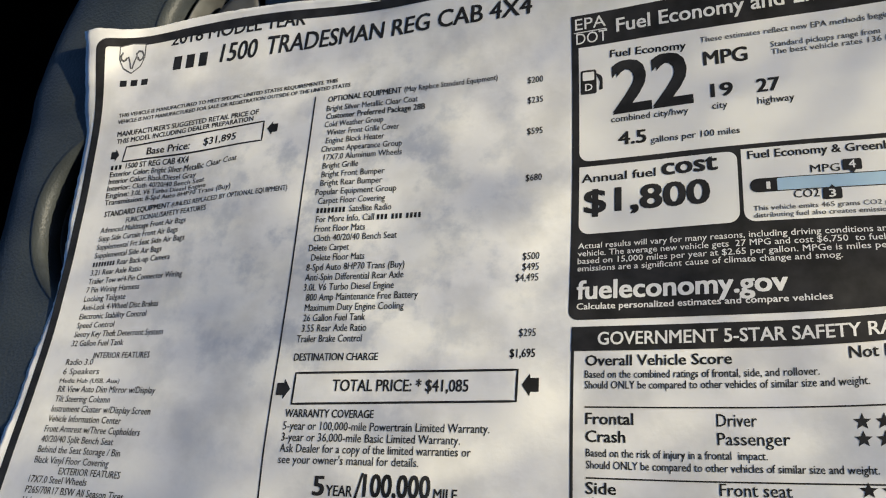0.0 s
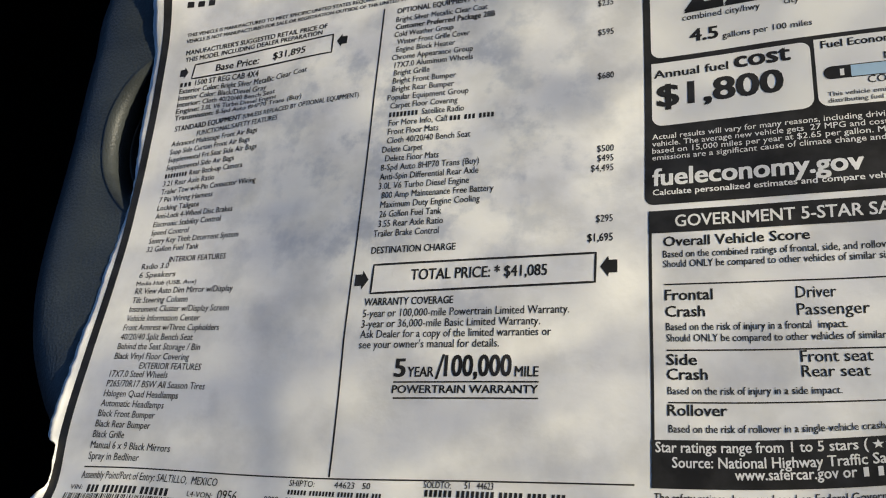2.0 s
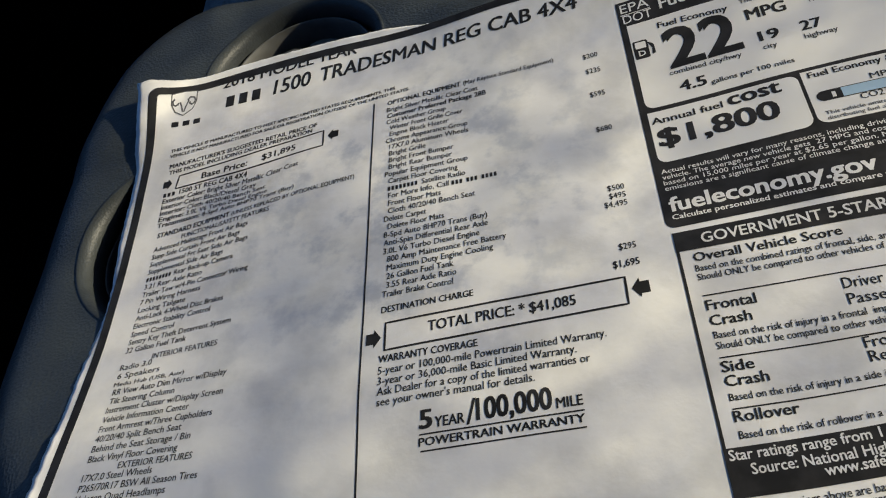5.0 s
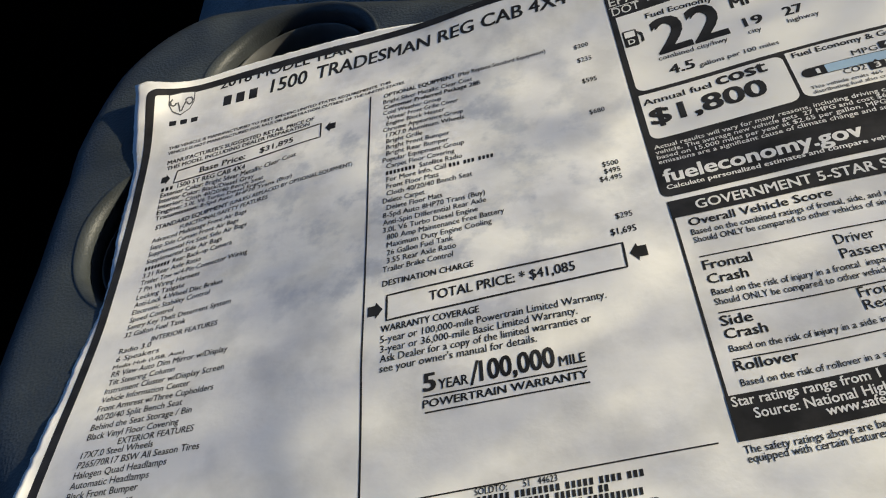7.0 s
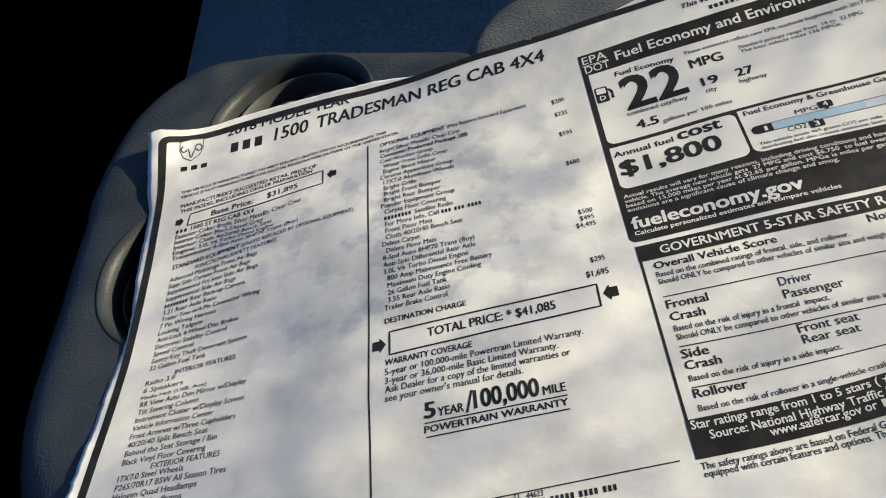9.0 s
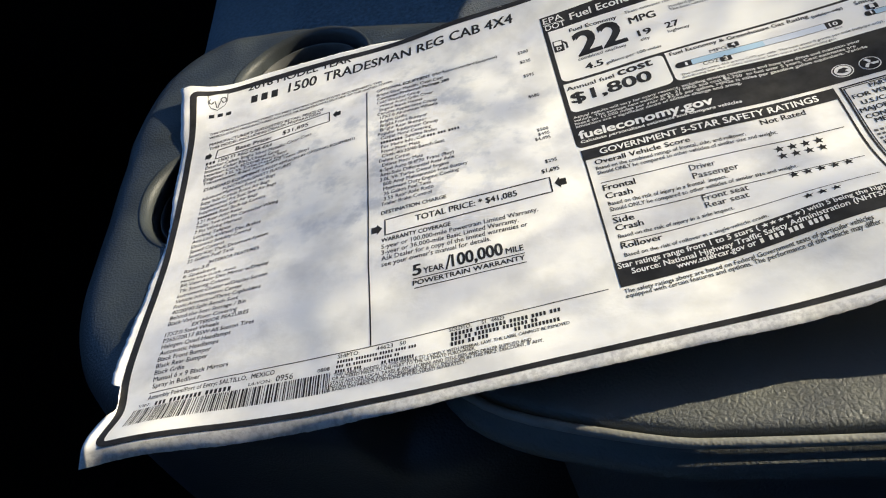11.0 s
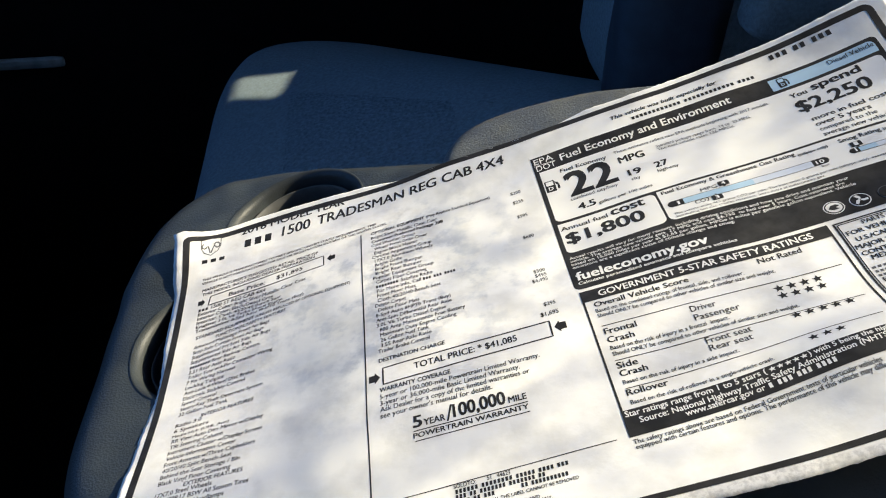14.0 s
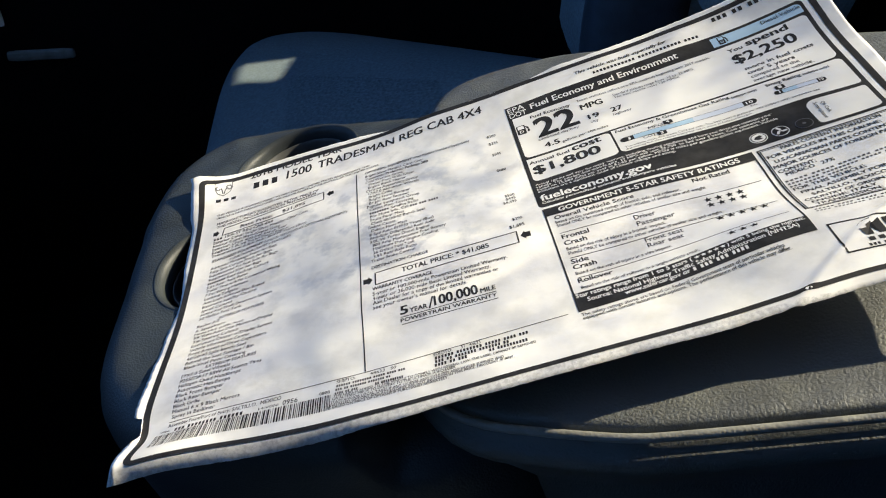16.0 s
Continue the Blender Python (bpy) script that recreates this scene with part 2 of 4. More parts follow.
structure("wall_side_lower", slab(-1.5, 0.72, 0.80, 0.86, -0.55, 0.37), TRIM, "black panel of the passenger door below its window", "wall")


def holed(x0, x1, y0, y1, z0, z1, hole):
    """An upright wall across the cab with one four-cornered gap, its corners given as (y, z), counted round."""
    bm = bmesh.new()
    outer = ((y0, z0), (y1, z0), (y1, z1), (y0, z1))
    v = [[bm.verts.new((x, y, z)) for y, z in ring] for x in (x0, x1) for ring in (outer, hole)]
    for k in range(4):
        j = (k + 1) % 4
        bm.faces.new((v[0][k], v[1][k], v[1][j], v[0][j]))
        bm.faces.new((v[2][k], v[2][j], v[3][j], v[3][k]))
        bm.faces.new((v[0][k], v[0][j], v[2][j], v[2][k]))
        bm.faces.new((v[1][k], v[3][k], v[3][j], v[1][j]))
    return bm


# added out of view to stop sun reaching the driver side
structure("wall_sun_block", slab(0.66, 0.70, -1.2, -0.36, 0.10, 0.80), TRIM, "added unseen black wall keeping the sun off the driver side", "wall")
# unseen corner added to block the sun, all but the patch
structure("wall_rear_corner", holed(0.66, 0.665, 0.55, 0.86, -0.55, 0.92, GAP), TRIM, "unseen black rear corner with a made-up gap for the sun", "wall")
# unseen panel, carried up nearly to the roof to hold back skylight
structure("wall_driver_side", slab(-1.5, 0.72, -1.26, -1.2, -0.55, 0.86), TRIM, "unseen black driver side panel raised to cut the skylight", "wall")
structure("pillar_front", slab(-1.0, -0.78, 0.80, 0.86, 0.37, 0.92), TRIM, "black windscreen pillar", "pillar")
structure("dashboard", soft_box(0.36, 1.8, 0.30, 0.08), TRIM, "black dashboard over the footwell", "dashboard").matrix_world = pose(-1.05, -0.15, 0.16)
structure("trim_strip", moved(soft_box(0.10, 0.012, 0.016, 0.005, 4), pose(-0.63, 0.793, -0.106, 0, 16, 0)), PIPING, "dull grey trim strip low on the passenger door", "trim")
# white strip standing in for a sliver of light near the door
structure("light_sliver", moved(soft_box(0.012, 0.010, 0.10, 0.004, 4), pose(-0.648, 0.794, 0.0, 0, 14, 0)), WHITE_INK, "pale strip put in for a sliver of light", "trim")


# ---- the window sticker
def curl(x):
    """How high the top edge of the sheet curls up along its width."""
    return 0.0018 + 0.0012 * sstep((x + 0.10) / 0.09) + 0.005 * sstep((x - 0.10) / 0.08)


def height(x, y):
    """The lie of the sheet: lifts, dents and creases over the level of its middle."""
    t = max(0.0, (y + 0.005) / 0.03)
    h = curl(x) * min(t * t, 1.3)
    h += 0.0030 * sstep((x + 0.09) / 0.05) * sstep((y + 0.012) / 0.03)
    h += 0.005 * sstep((x + 0.02) / 0.12) * (1 - 0.6 * sstep((x - 0.11) / 0.05)) * sstep((y + 0.03) / 0.03)
    h += 0.008 * sstep((x - 0.08) / 0.14) * sstep((y + 0.05) / 0.07)
    h += 0.007 * sstep((x - 0.12) / 0.12) * sstep((y + 0.12) / 0.08)
    h += 0.011 * bell(x, y, -0.222, 0.022, 0.02, 0.025)
    h += 0.010 * math.exp(-(((x + 0.20) / 0.12) ** 2)) * sstep((-0.10 - y) / 0.12)
    h += 0.008 * bell(x, y, -0.205, -0.228, 0.05, 0.018)
    h -= 0.003 * bell(x, y, -0.20, -0.07, 0.05, 0.06)
    h -= 0.008 * bell(x, y, 0.115, -0.125, 0.05, 0.045)
    h -= 0.002 * bell(x, y, 0.01, -0.08, 0.04, 0.045)
    h += 0.0015 * bell(x, y, -0.09, -0.14, 0.04, 0.04)
    h -= 0.003 * bell(x, y, 0.03, -0.165, 0.05, 0.03)
    h += 0.003 * bell(x, y, 0.10, -0.19, 0.04, 0.025)
    h += 0.0058 * bell(x, y, -0.04, -0.235, 0.10, 0.03)
    d = (x - 0.098) * 0.55 - (y + 0.226) * 0.835
    h += 0.0010 * math.exp(-((d / 0.0016) ** 2))
    if d > 0:
        h -= 0.03 * d * sstep(d / 0.003)
    h += 0.0006 * noise.noise((x * 17, y * 17, 0.3)) + 0.00025 * noise.noise((x * 44, y * 44, 4.1))
    return h


SHEET = (-0.2150, 0.2030, -0.2333, 0.0236)


# slight waves of the sheet, in millimetres along x, y and z: six columns of four swells, from its left lower corner
WAVES = ((-0.51, -1.13, -1.74, 1.23, 0.69, 2.10, 0.65, 0.38, 0.28, 0.93, -0.66, -0.45, -0.17, -0.90, 0.14, -0.25, 0.75, 0.83, 0.85, -1.67, 0.06, 0.08, -0.40, -0.88),
         (0.33, 0.76, 0.28, -0.08, -1.01, -1.04, 2.14, -0.05, 0.59, -1.06, 0.53, -0.77, 0.30, -1.15, 1.77, -1.32, 0.25, -0.17, 0.40, -0.29, 0.05, 0.04, -0.14, -0.20),
         (-0.78, -0.79, -1.40, 1.10, -0.60, 0.68, 0.43, -2.01, -0.39, 2.30, -1.37, 0.70, 0.70, 2.27, -1.71, 1.20, 0.23, -0.06, 0.16, -1.14, 0.05, 0.05, -0.41, -0.64))


# larger shifts of the paper: middle, reach, and the shift along x and y, in millimetres
SWELLS = ((-140, 20, 60, 12, 0.0, 6.5), (-157, -46, 18, 9, 0.0, -2.6), (-205, -212, 25, 14, 4.0, -1.5), (120, -120, 38, 26, 2.4, 5.2),
          (112, -197, 53, 20, 0.0, 7.2), (120, -228, 35, 14, 0.0, 3.0), (190, -80, 32, 30, 0.0, -5.5), (195, 0, 30, 50, 4.5, 0.0), (-40, -235, 100, 30, 0.0, -3.2))


def wave(x, y):
    """How far the paper has shifted and risen at a place of the sheet."""
    across = [math.exp(-(((x + 0.20 - 0.078 * i) / 0.0585) ** 2)) for i in range(6)]
    along = [math.exp(-(((y + 0.215 - 0.23 / 3 * j) / 0.0575) ** 2)) for j in range(4)]
    swell = [a * b * 0.001 for a in across for b in along]
    dx, dy, dz = [sum(s * w for s, w in zip(swell, row)) for row in WAVES]
    for cx, cy, rx, ry, mx, my in SWELLS:
        b = 0.001 * bell(x * 1000, y * 1000, cx, cy, rx, ry)
        dx, dy = dx + mx * b, dy + my * b
    return dx, dy, dz


def printed(x, y, lift):
    dx, dy, dz = wave(x, y)
    return (x + dx, y + dy, height(x, y) + dz + lift)


sticker = thing("window_sticker", "creased white paper price sticker printed in black on the armrest", "price sticker")


def ragged(v, seed):
    return 0.0009 * noise.noise((v * 28, seed, 0)) + 0.0003 * noise.noise((v * 330, seed, 7))


def sheet_mesh():
    x0, x1, y0, y1 = SHEET
    nx, ny = 240, 148
    verts, faces = [], []
    for lift in (0.0, -0.00018):
        for j in range(ny + 1):
            for i in range(nx + 1):
                u, v = i / nx, j / ny
                x, y = x0 + (x1 - x0) * u, y0 + (y1 - y0) * v
                el, er, eb, et = max(0, 1 - u / 0.009), max(0, (u - 0.98) / 0.02), max(0, 1 - v / 0.0155), max(0, (v - 0.98) / 0.02)
                x += el * (ragged(y, 1) * 1.1 + 0.0048 * sstep((-0.1925 - y) / 0.0025) * sstep((y + 0.2135) / 0.006) - 0.0018 * sstep((y + 0.022) / 0.012) + 0.0015 * bell(0, y, 0, -0.09, 1, 0.03)) + er * ragged(y, 2)
                y += eb * (ragged(x, 3) * 1.2 - 0.0008 + 0.0012 * sstep((-0.05 - x) / 0.06)) + et * (ragged(x, 4) - 0.0052 * sstep((x + 0.10) / 0.03) * (1 - sstep((x - 0.015) / 0.03)) - 0.0008 * sstep((x - 0.03) / 0.03))
                x, y = x - 0.001 * el * et - 0.0035 * el * eb, y - 0.001 * el * et - 0.001 * el * eb
                rough = max(0.9 * el, 0.25 * eb, 0.6 * et) * 0.0004 * noise.noise((x * 190, y * 190, 2.0)) + 0.00035 * max(0.9 * el, 0.25 * eb, 0.6 * et) * noise.noise((x * 420, y * 420, 5.0))
                x, y, z = printed(x, y, lift)
                z += el * (-0.0010 + 0.0026 * sstep((-0.13 - y) / 0.03) + 1.5 * ragged(y, 6)) + eb * (-0.0012 - 0.0040 * sstep((-0.07 - x) / 0.06) + 0.8 * ragged(x, 8)) + rough
                verts.append((x, y, z))
    n = (nx + 1) * (ny + 1)
    for j in range(ny):
        for i in range(nx):
            a = j * (nx + 1) + i
            faces.append((a, a + 1, a + nx + 2, a + nx + 1))
            faces.append((n + a, n + a + nx + 1, n + a + nx + 2, n + a + 1))
    rim = [i for i in range(nx + 1)] + [j * (nx + 1) + nx for j in range(1, ny + 1)]
    rim += [ny * (nx + 1) + i for i in range(nx - 1, -1, -1)] + [j * (nx + 1) for j in range(ny - 1, 0, -1)]
    for a, b in zip(rim, rim[1:] + rim[:1]):
        faces.append((a, n + a, n + b, b))
    return verts, faces


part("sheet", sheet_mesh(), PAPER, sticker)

MM = 0.001
LOW, MID, HIGH, TOP = 0.00009, 0.00016, 0.00023, 0.00030


def panel(name, x0, x1, y0, y1, mat, lift, radii=(0, 0, 0, 0), label="", cell=2.5):
    """A printed field, in millimetres, with corner radii bottom left, bottom right, top right, top left."""
    ny, nx = max(2, int((y1 - y0) / cell) + 1), max(2, int((x1 - x0) / cell) + 1)
    rows = [y0 + (y1 - y0) * j / ny for j in range(ny + 1)]
    for r in radii:
        if r:
            rows += [y0 + r * (1 - math.cos(a)) for a in (0.3, 0.6, 0.9, 1.2, 1.57)] + [y1 - r * (1 - math.cos(a)) for a in (0.3, 0.6, 0.9, 1.2, 1.57)]
    rows = sorted(set(round(r, 4) for r in rows if y0 <= r <= y1))
    verts, faces = [], []
    for y in rows:
        a, b = x0, x1
        for r, left, low in zip(radii, (1, 0, 0, 1), (1, 1, 0, 0)):
            d = r - (y - y0 if low else y1 - y)
            if r and d > 0:
                cut = r - math.sqrt(max(0, r * r - d * d))
                if left:
                    a = x0 + cut
                else:
                    b = x1 - cut
        verts += [printed((a + (b - a) * i / nx) * MM, y * MM, lift) for i in range(nx + 1)]
    for j in range(len(rows) - 1):
        for i in range(nx):
            k = j * (nx + 1) + i
            faces.append((k, k + 1, k + nx + 2, k + nx + 1))
    return part(name, (verts, faces), mat, sticker, label)


def frame_lines(name, x0, x1, y0, y1, w, mat=None, lift=LOW, label="", r=0.0, low=None):
    """A ring of printed line, in millimetres, with round corners of radius r."""
    path = []
    if r:
        for cx, cy, a0 in ((x1 - r, y1 - r, 0), (x0 + r, y1 - r, 90), (x0 + r, y0 + r, 180), (x1 - r, y0 + r, 270)):
            path += [(cx, cy, radians(a0 + a), r) for a in range(0, 91, 15)]
        pts = [(cx + q * math.cos(a), cy + q * math.sin(a), cx + (q - w) * math.cos(a), cy + (q - (low if low and math.sin(a) < -0.01 else w)) * math.sin(a)) for cx, cy, a, q in path]
    else:
        pts = [(x1, y1, x1 - w, y1 - w), (x0, y1, x0 + w, y1 - w), (x0, y0, x0 + w, y0 + w), (x1, y0, x1 - w, y0 + w)]
    verts, faces = [], []
    for k, p in enumerate(pts):
        q = pts[(k + 1) % len(pts)]
        n = max(1, int(math.hypot(q[0] - p[0], q[1] - p[1]) / 2.0))
        for i in range(n):
            f = i / n
            s = [a + (b - a) * f for a, b in zip(p, q)]
            verts += [printed(s[0] * MM, s[1] * MM, lift), printed(s[2] * MM, s[3] * MM, lift)]
    n = len(verts) // 2
    for k in range(n):
        j = (k + 1) % n
        faces.append((2 * k, 2 * j, 2 * j + 1, 2 * k + 1))
    return part(name, (verts, faces), mat or INK, sticker, label)


def polygon(name, points, mat, lift, label=""):
    """A small flat printed shape, in millimetres, fanned from its middle."""
    c = [sum(p[0] for p in points) / len(points), sum(p[1] for p in points) / len(points)]
    verts = [printed(x * MM, y * MM, lift) for x, y in points] + [printed(c[0] * MM, c[1] * MM, lift)]
    n = len(points)
    return part(name, (verts, [(i, (i + 1) % n, n) for i in range(n)]), mat, sticker, label, False)


GLYPHS = {}


def glyphs(body, fine):
    key = (body, fine)
    if key not in GLYPHS:
        cu = bpy.data.curves.new("letters", "FONT")
        cu.body, cu.size, cu.resolution_u, cu.fill_mode = body, 1.0, 3 if fine else 2, "FRONT"
        ob = bpy.data.objects.new("letters", cu)
        scene.collection.objects.link(ob)
        bpy.context.view_layer.update()
        me = bpy.data.meshes.new_from_object(ob)
        bm = bmesh.new()
        bm.from_mesh(me)
        bpy.data.objects.remove(ob)
        bpy.data.meshes.remove(me)
        bpy.data.curves.remove(cu)
        GLYPHS[key] = bm
    return GLYPHS[key]


def extent(bm):
    xs = [v.co.x for v in bm.verts]
    return min(xs), max(xs)


CAP = max(v.co.y for v in glyphs("H", False).verts)


def lettered(body, x, y, cap, right=None, width_of=None, mat=None, bold=0.006, slant=0.0, lift=LOW, align="L", turn=0.0, label=""):
    """A printed line: baseline from x, y in millimetres, capital height cap, its right end, or the stretch of width_of."""
    fine = cap > 3.5
    src = glyphs(body, fine)
    a, b = extent(src)
    sy = cap / CAP
    sx = (right - x) / (b - a) if right is not None and align == "L" else sy * (width_of or 0.8)
    bm = src.copy()
    if fine:
        for _ in range(3):
            bmesh.ops.triangulate(bm, faces=bm.faces[:])
            long = [e for e in bm.edges if math.hypot((e.verts[0].co.x - e.verts[1].co.x) * sx, (e.verts[0].co.y - e.verts[1].co.y) * sy) > 3.0]
            if not long:
                break
            bmesh.ops.subdivide_edges(bm, edges=long, cuts=1)
        bmesh.ops.triangulate(bm, faces=bm.faces[:])
    x_start = x if align == "L" else x - (b - a) * sx
    ct, st = math.cos(radians(turn)), math.sin(radians(turn))
    # heavier strokes: the letters once more, a little aside
    steps = [(0, 0, 0), (bold, 0, 1), (0, bold * 0.5, 2), (bold, bold * 0.5, 3)]
    verts, faces = [], []
    co = [(v.co.x, v.co.y) for v in bm.verts]
    bm.verts.index_update()
    tris = [[v.index for v in f.verts] for f in bm.faces]
    bm.free()
    sx *= (b - a) / (b - a + bold)
    for dx, dy, k in steps:
        n = len(verts)
        for vx, vy in co:
            px, py = (vx - a + dx) * sx + slant * vy * sy, (vy + dy) * sy * (1 - bold * 0.3)
            verts.append(printed((x_start + px * ct - py * st) * MM, (y + px * st + py * ct) * MM, lift + k * 0.000006))
        faces += [[n + i for i in f] for f in tris]
    return part("text_line", (verts, faces), mat or INK, sticker, label, False)


def bars(words, x, y, cap, right, mat=None, lift=LOW, fill=0.7):
    """Plain bars in place of writing, word by word, of so many bars each, on a baseline from x to right."""
    total = sum(words) + 0.7 * (len(words) - 1)
    unit = (right - x) / total
    verts, faces = [], []
    for w in words:
        for k in range(w):
            x0, x1 = x + k * unit, x + (k + 0.62) * unit
            n = len(verts)
            verts += [printed(px * MM, py * MM, lift) for px, py in ((x0, y), (x1, y), (x1, y + cap * fill), (x0, y + cap * fill))]
            faces.append((n, n + 1, n + 2, n + 3))
        x += (w + 0.7) * unit
    tagged(part("text_line", (verts, faces), mat or INK, sticker, "", False), kind="stuff")


def rule(x0, x1, y, w=0.45, mat=None, lift=LOW):
    panel("rule", x0, x1, y - w / 2, y + w / 2, mat or INK, lift)


def stroke(points, w, closed=False, name="rule", mat=None, lift=LOW, label=""):
    """A printed line of width w along points, in millimetres."""
    pts = []
    n = len(points) if closed else len(points) - 1
    for k in range(n):
        (ax, ay), (bx, by) = points[k], points[(k + 1) % len(points)]
        m = max(1, int(math.hypot(bx - ax, by - ay) / 2.0))
        pts += [(ax + (bx - ax) * i / m, ay + (by - ay) * i / m) for i in range(m)]
    if not closed:
        pts.append(points[-1])
    verts, faces, c = [], [], len(pts)
    for k, (x, y) in enumerate(pts):
        a, b = (pts[k - 1], pts[(k + 1) % c]) if closed else (pts[max(0, k - 1)], pts[min(c - 1, k + 1)])
        tx, ty = b[0] - a[0], b[1] - a[1]
        d = math.hypot(tx, ty)
        nx, ny = -ty / d * w / 2, tx / d * w / 2
        verts += [printed((x + nx) * MM, (y + ny) * MM, lift), printed((x - nx) * MM, (y - ny) * MM, lift)]
    for k in range(c if closed else c - 1):
        j = (k + 1) % c
        faces.append((2 * k, 2 * k + 1, 2 * j + 1, 2 * j))
    return part(name, (verts, faces), mat or INK, sticker, label, False)


B1, B2 = 0.036, 0.056

# the outer printed border
frame_lines("border", -211.0, 195.5, -229.2, 19.1, 3.7, INK, LOW, "thick dark printed border", 5.0, 2.5)

# heading
lettered("2018 MODEL YEAR", -177.3, 13.2, 4.3, -111.5, bold=B1)
bars([3], -174.6, 3.6, 6.4, -155.6, fill=0.8)
lettered("1500", -151.6, 4.0, 6.4, -133.8, bold=B1, slant=0.1)
lettered("TRADESMAN REG CAB 4X4", -129.4, 4.1, 6.4, -13.8, bold=B1, slant=0.1)
# maker's badge as plain shapes: a grey-edged shield with two curled marks and a wedge
SHIELD = ((-201.6, 15.4), (-196, 16.6), (-189.8, 16.0), (-189.6, 10.6), (-191.2, 7.0), (-195.4, 4.2), (-199.4, 6.4), (-201.4, 10.2))
polygon("badge", SHIELD, GREY_INK, LOW, "grey shield badge")
polygon("badge_face", [(-195.6 + 0.92 * (x + 195.6), 10.6 + 0.92 * (y - 10.6)) for x, y in SHIELD], WHITE_INK, MID)
for s in (-1, 1):
    stroke([(-195.5 + s * (3.3 + r * math.cos(w)), 10.9 + 1.1 * r * math.sin(w)) for r, w in ((2.0, 2.7), (2.1, 1.9), (2.0, 1.1), (1.9, 0.3), (1.7, -0.5), (1.4, -1.3), (1.0, -2.2), (0.8, -3.2))], 0.85, False, "badge_mark", GREY_INK, HIGH)
    stroke([(-195.5 + s * 2.0, 11.6), (-195.5 + s * 0.9, 8.6), (-195.5 + s * 0.3, 6.2)], 0.7, False, "badge_mark", GREY_INK, HIGH)
bars([3], -200.1, -1.2, 3.3, -184.7, fill=0.8)

lettered("THIS VEHICLE IS MANUFACTURED TO MEET SPECIFIC UNITED STATES REQUIREMENTS. THIS", -198.3, -15.5, 1.75, -93, bold=B1, turn=1.3)
lettered("VEHICLE IS NOT MANUFACTURED FOR SALE OR REGISTRATION OUTSIDE OF THE UNITED STATES.", -198.2, -18.5, 1.75, -86.5, bold=B1, turn=1.3)
lettered("MANUFACTURER'S SUGGESTED RETAIL PRICE OF", -197.3, -24.6, 2.3, -128, bold=B1, turn=1.0)
lettered("THIS MODEL INCLUDING DEALER PREPARATION", -197, -28.0, 2.2, -130, bold=B1, turn=1.5)
stroke(((-191.4, -29.9), (-124.6, -27.3), (-124.4, -36.1), (-192.3, -36.5)), 0.7, True, "price_box")
lettered("Base Price:", -180.3, -34.7, 3.1, -158.8, bold=B1)
lettered("$31,895", -152.2, -34.2, 3.1, -136.9, bold=B1, turn=1.5)
ARROW = ((0, 0), (2.6, 3.6), (2.6, 2.2), (5.6, 2.2), (5.6, -2.2), (2.6, -2.2), (2.6, -3.6))


def arrow(x, y, s, flip):
    polygon("arrow", [(x + flip * s * q[0], y + s * q[1]) for q in ARROW], INK, LOW)


arrow(-194.4, -33.2, 0.75, -1)
arrow(-122.6, -31.0, 0.85, 1)

# left column
bars([3], -197.6, -39.9, 2.3, -191.4, fill=0.85)
lettered("1500 ST REG CAB 4X4", -190, -39.9, 2.4, -158, bold=B1)
for k, (head, tail, mid, end) in enumerate((("Exterior Color:", "Bright Silver Metallic Clear Coat", -176, -134.7), ("Interior Color:", "Black/Diesel Gray", -177, -153),
                                            ("Interior:", "Cloth 40/20/40 Bench Seat", -184.5, -148.5), ("Engine:", "3.0L V6 Turbo Diesel Engine", -184.5, -147.5),
                                            ("Transmission:", "8-Spd Auto 8HP70 Trans (Buy)", -176.5, -135.5))):
    y = -43.1 - 3.18 * k
    lettered(head, -197.5, y, 2.35, mid - 1.2, bold=B1)
    lettered(tail, mid, y, 2.35, end)
lettered("STANDARD EQUIPMENT", -196.3, -61.3, 2.5, -163.2, bold=B1, turn=1.1)
lettered("(UNLESS REPLACED BY OPTIONAL EQUIPMENT)", -162.2, -60.6, 2.2, -109.3, turn=1.1)
lettered("FUNCTIONAL/SAFETY FEATURES", -184.3, -64.9, 2.3, -145.3, turn=1.1)


def column(lines, x, y, step, cap, **more):
    """Lines of writing under one another, each with its right end."""
    for n, (body, end) in enumerate(lines):
        if body:
            lettered(body, x + 1.5 * (body[0] == " "), y - step * n, cap, end, **more)


column((("Advanced Multistage Front Air Bags", -154.0), ("Supp Side Curtain Front Air Bags", -156.9), ("Supplemental Frt Seat Side Air Bags", -153.0), ("Supplemental Side Air Bags", -162.9),
        ("", 0), ("3.21 Rear Axle Ratio", -170.8), ("Trailer Tow w/4-Pin Connector Wiring", -150.9), ("7 Pin Wiring Harness", -170.1), ("Locking Tailgate", -175.8),
        ("Anti-Lock 4-Wheel Disc Brakes", -159.4), ("Electronic Stability Control", -164.1), ("Speed Control", -178.2), ("Sentry Key Theft Deterrent System", -154.4),
        ("32 Gallon Fuel Tank", -171.5)), -196.4, -68.4, 3.75, 2.4)
bars([8], -196.3, -68.4 - 4 * 3.75, 2.4, -184.8, fill=0.8)
lettered("Rear Back-up Camera", -183.8, -68.4 - 4 * 3.75, 2.4, -158.2)
lettered("INTERIOR FEATURES", -184.0, -122.2, 2.3, -158.1)
column((("Radio 3.0", -183.4), ("6 Speakers", -179.2)), -196.4, -124.8, 3.76, 2.4)
lettered("Media Hub (USB, Aux)", -196.6, -131.9, 1.7, -168.7)
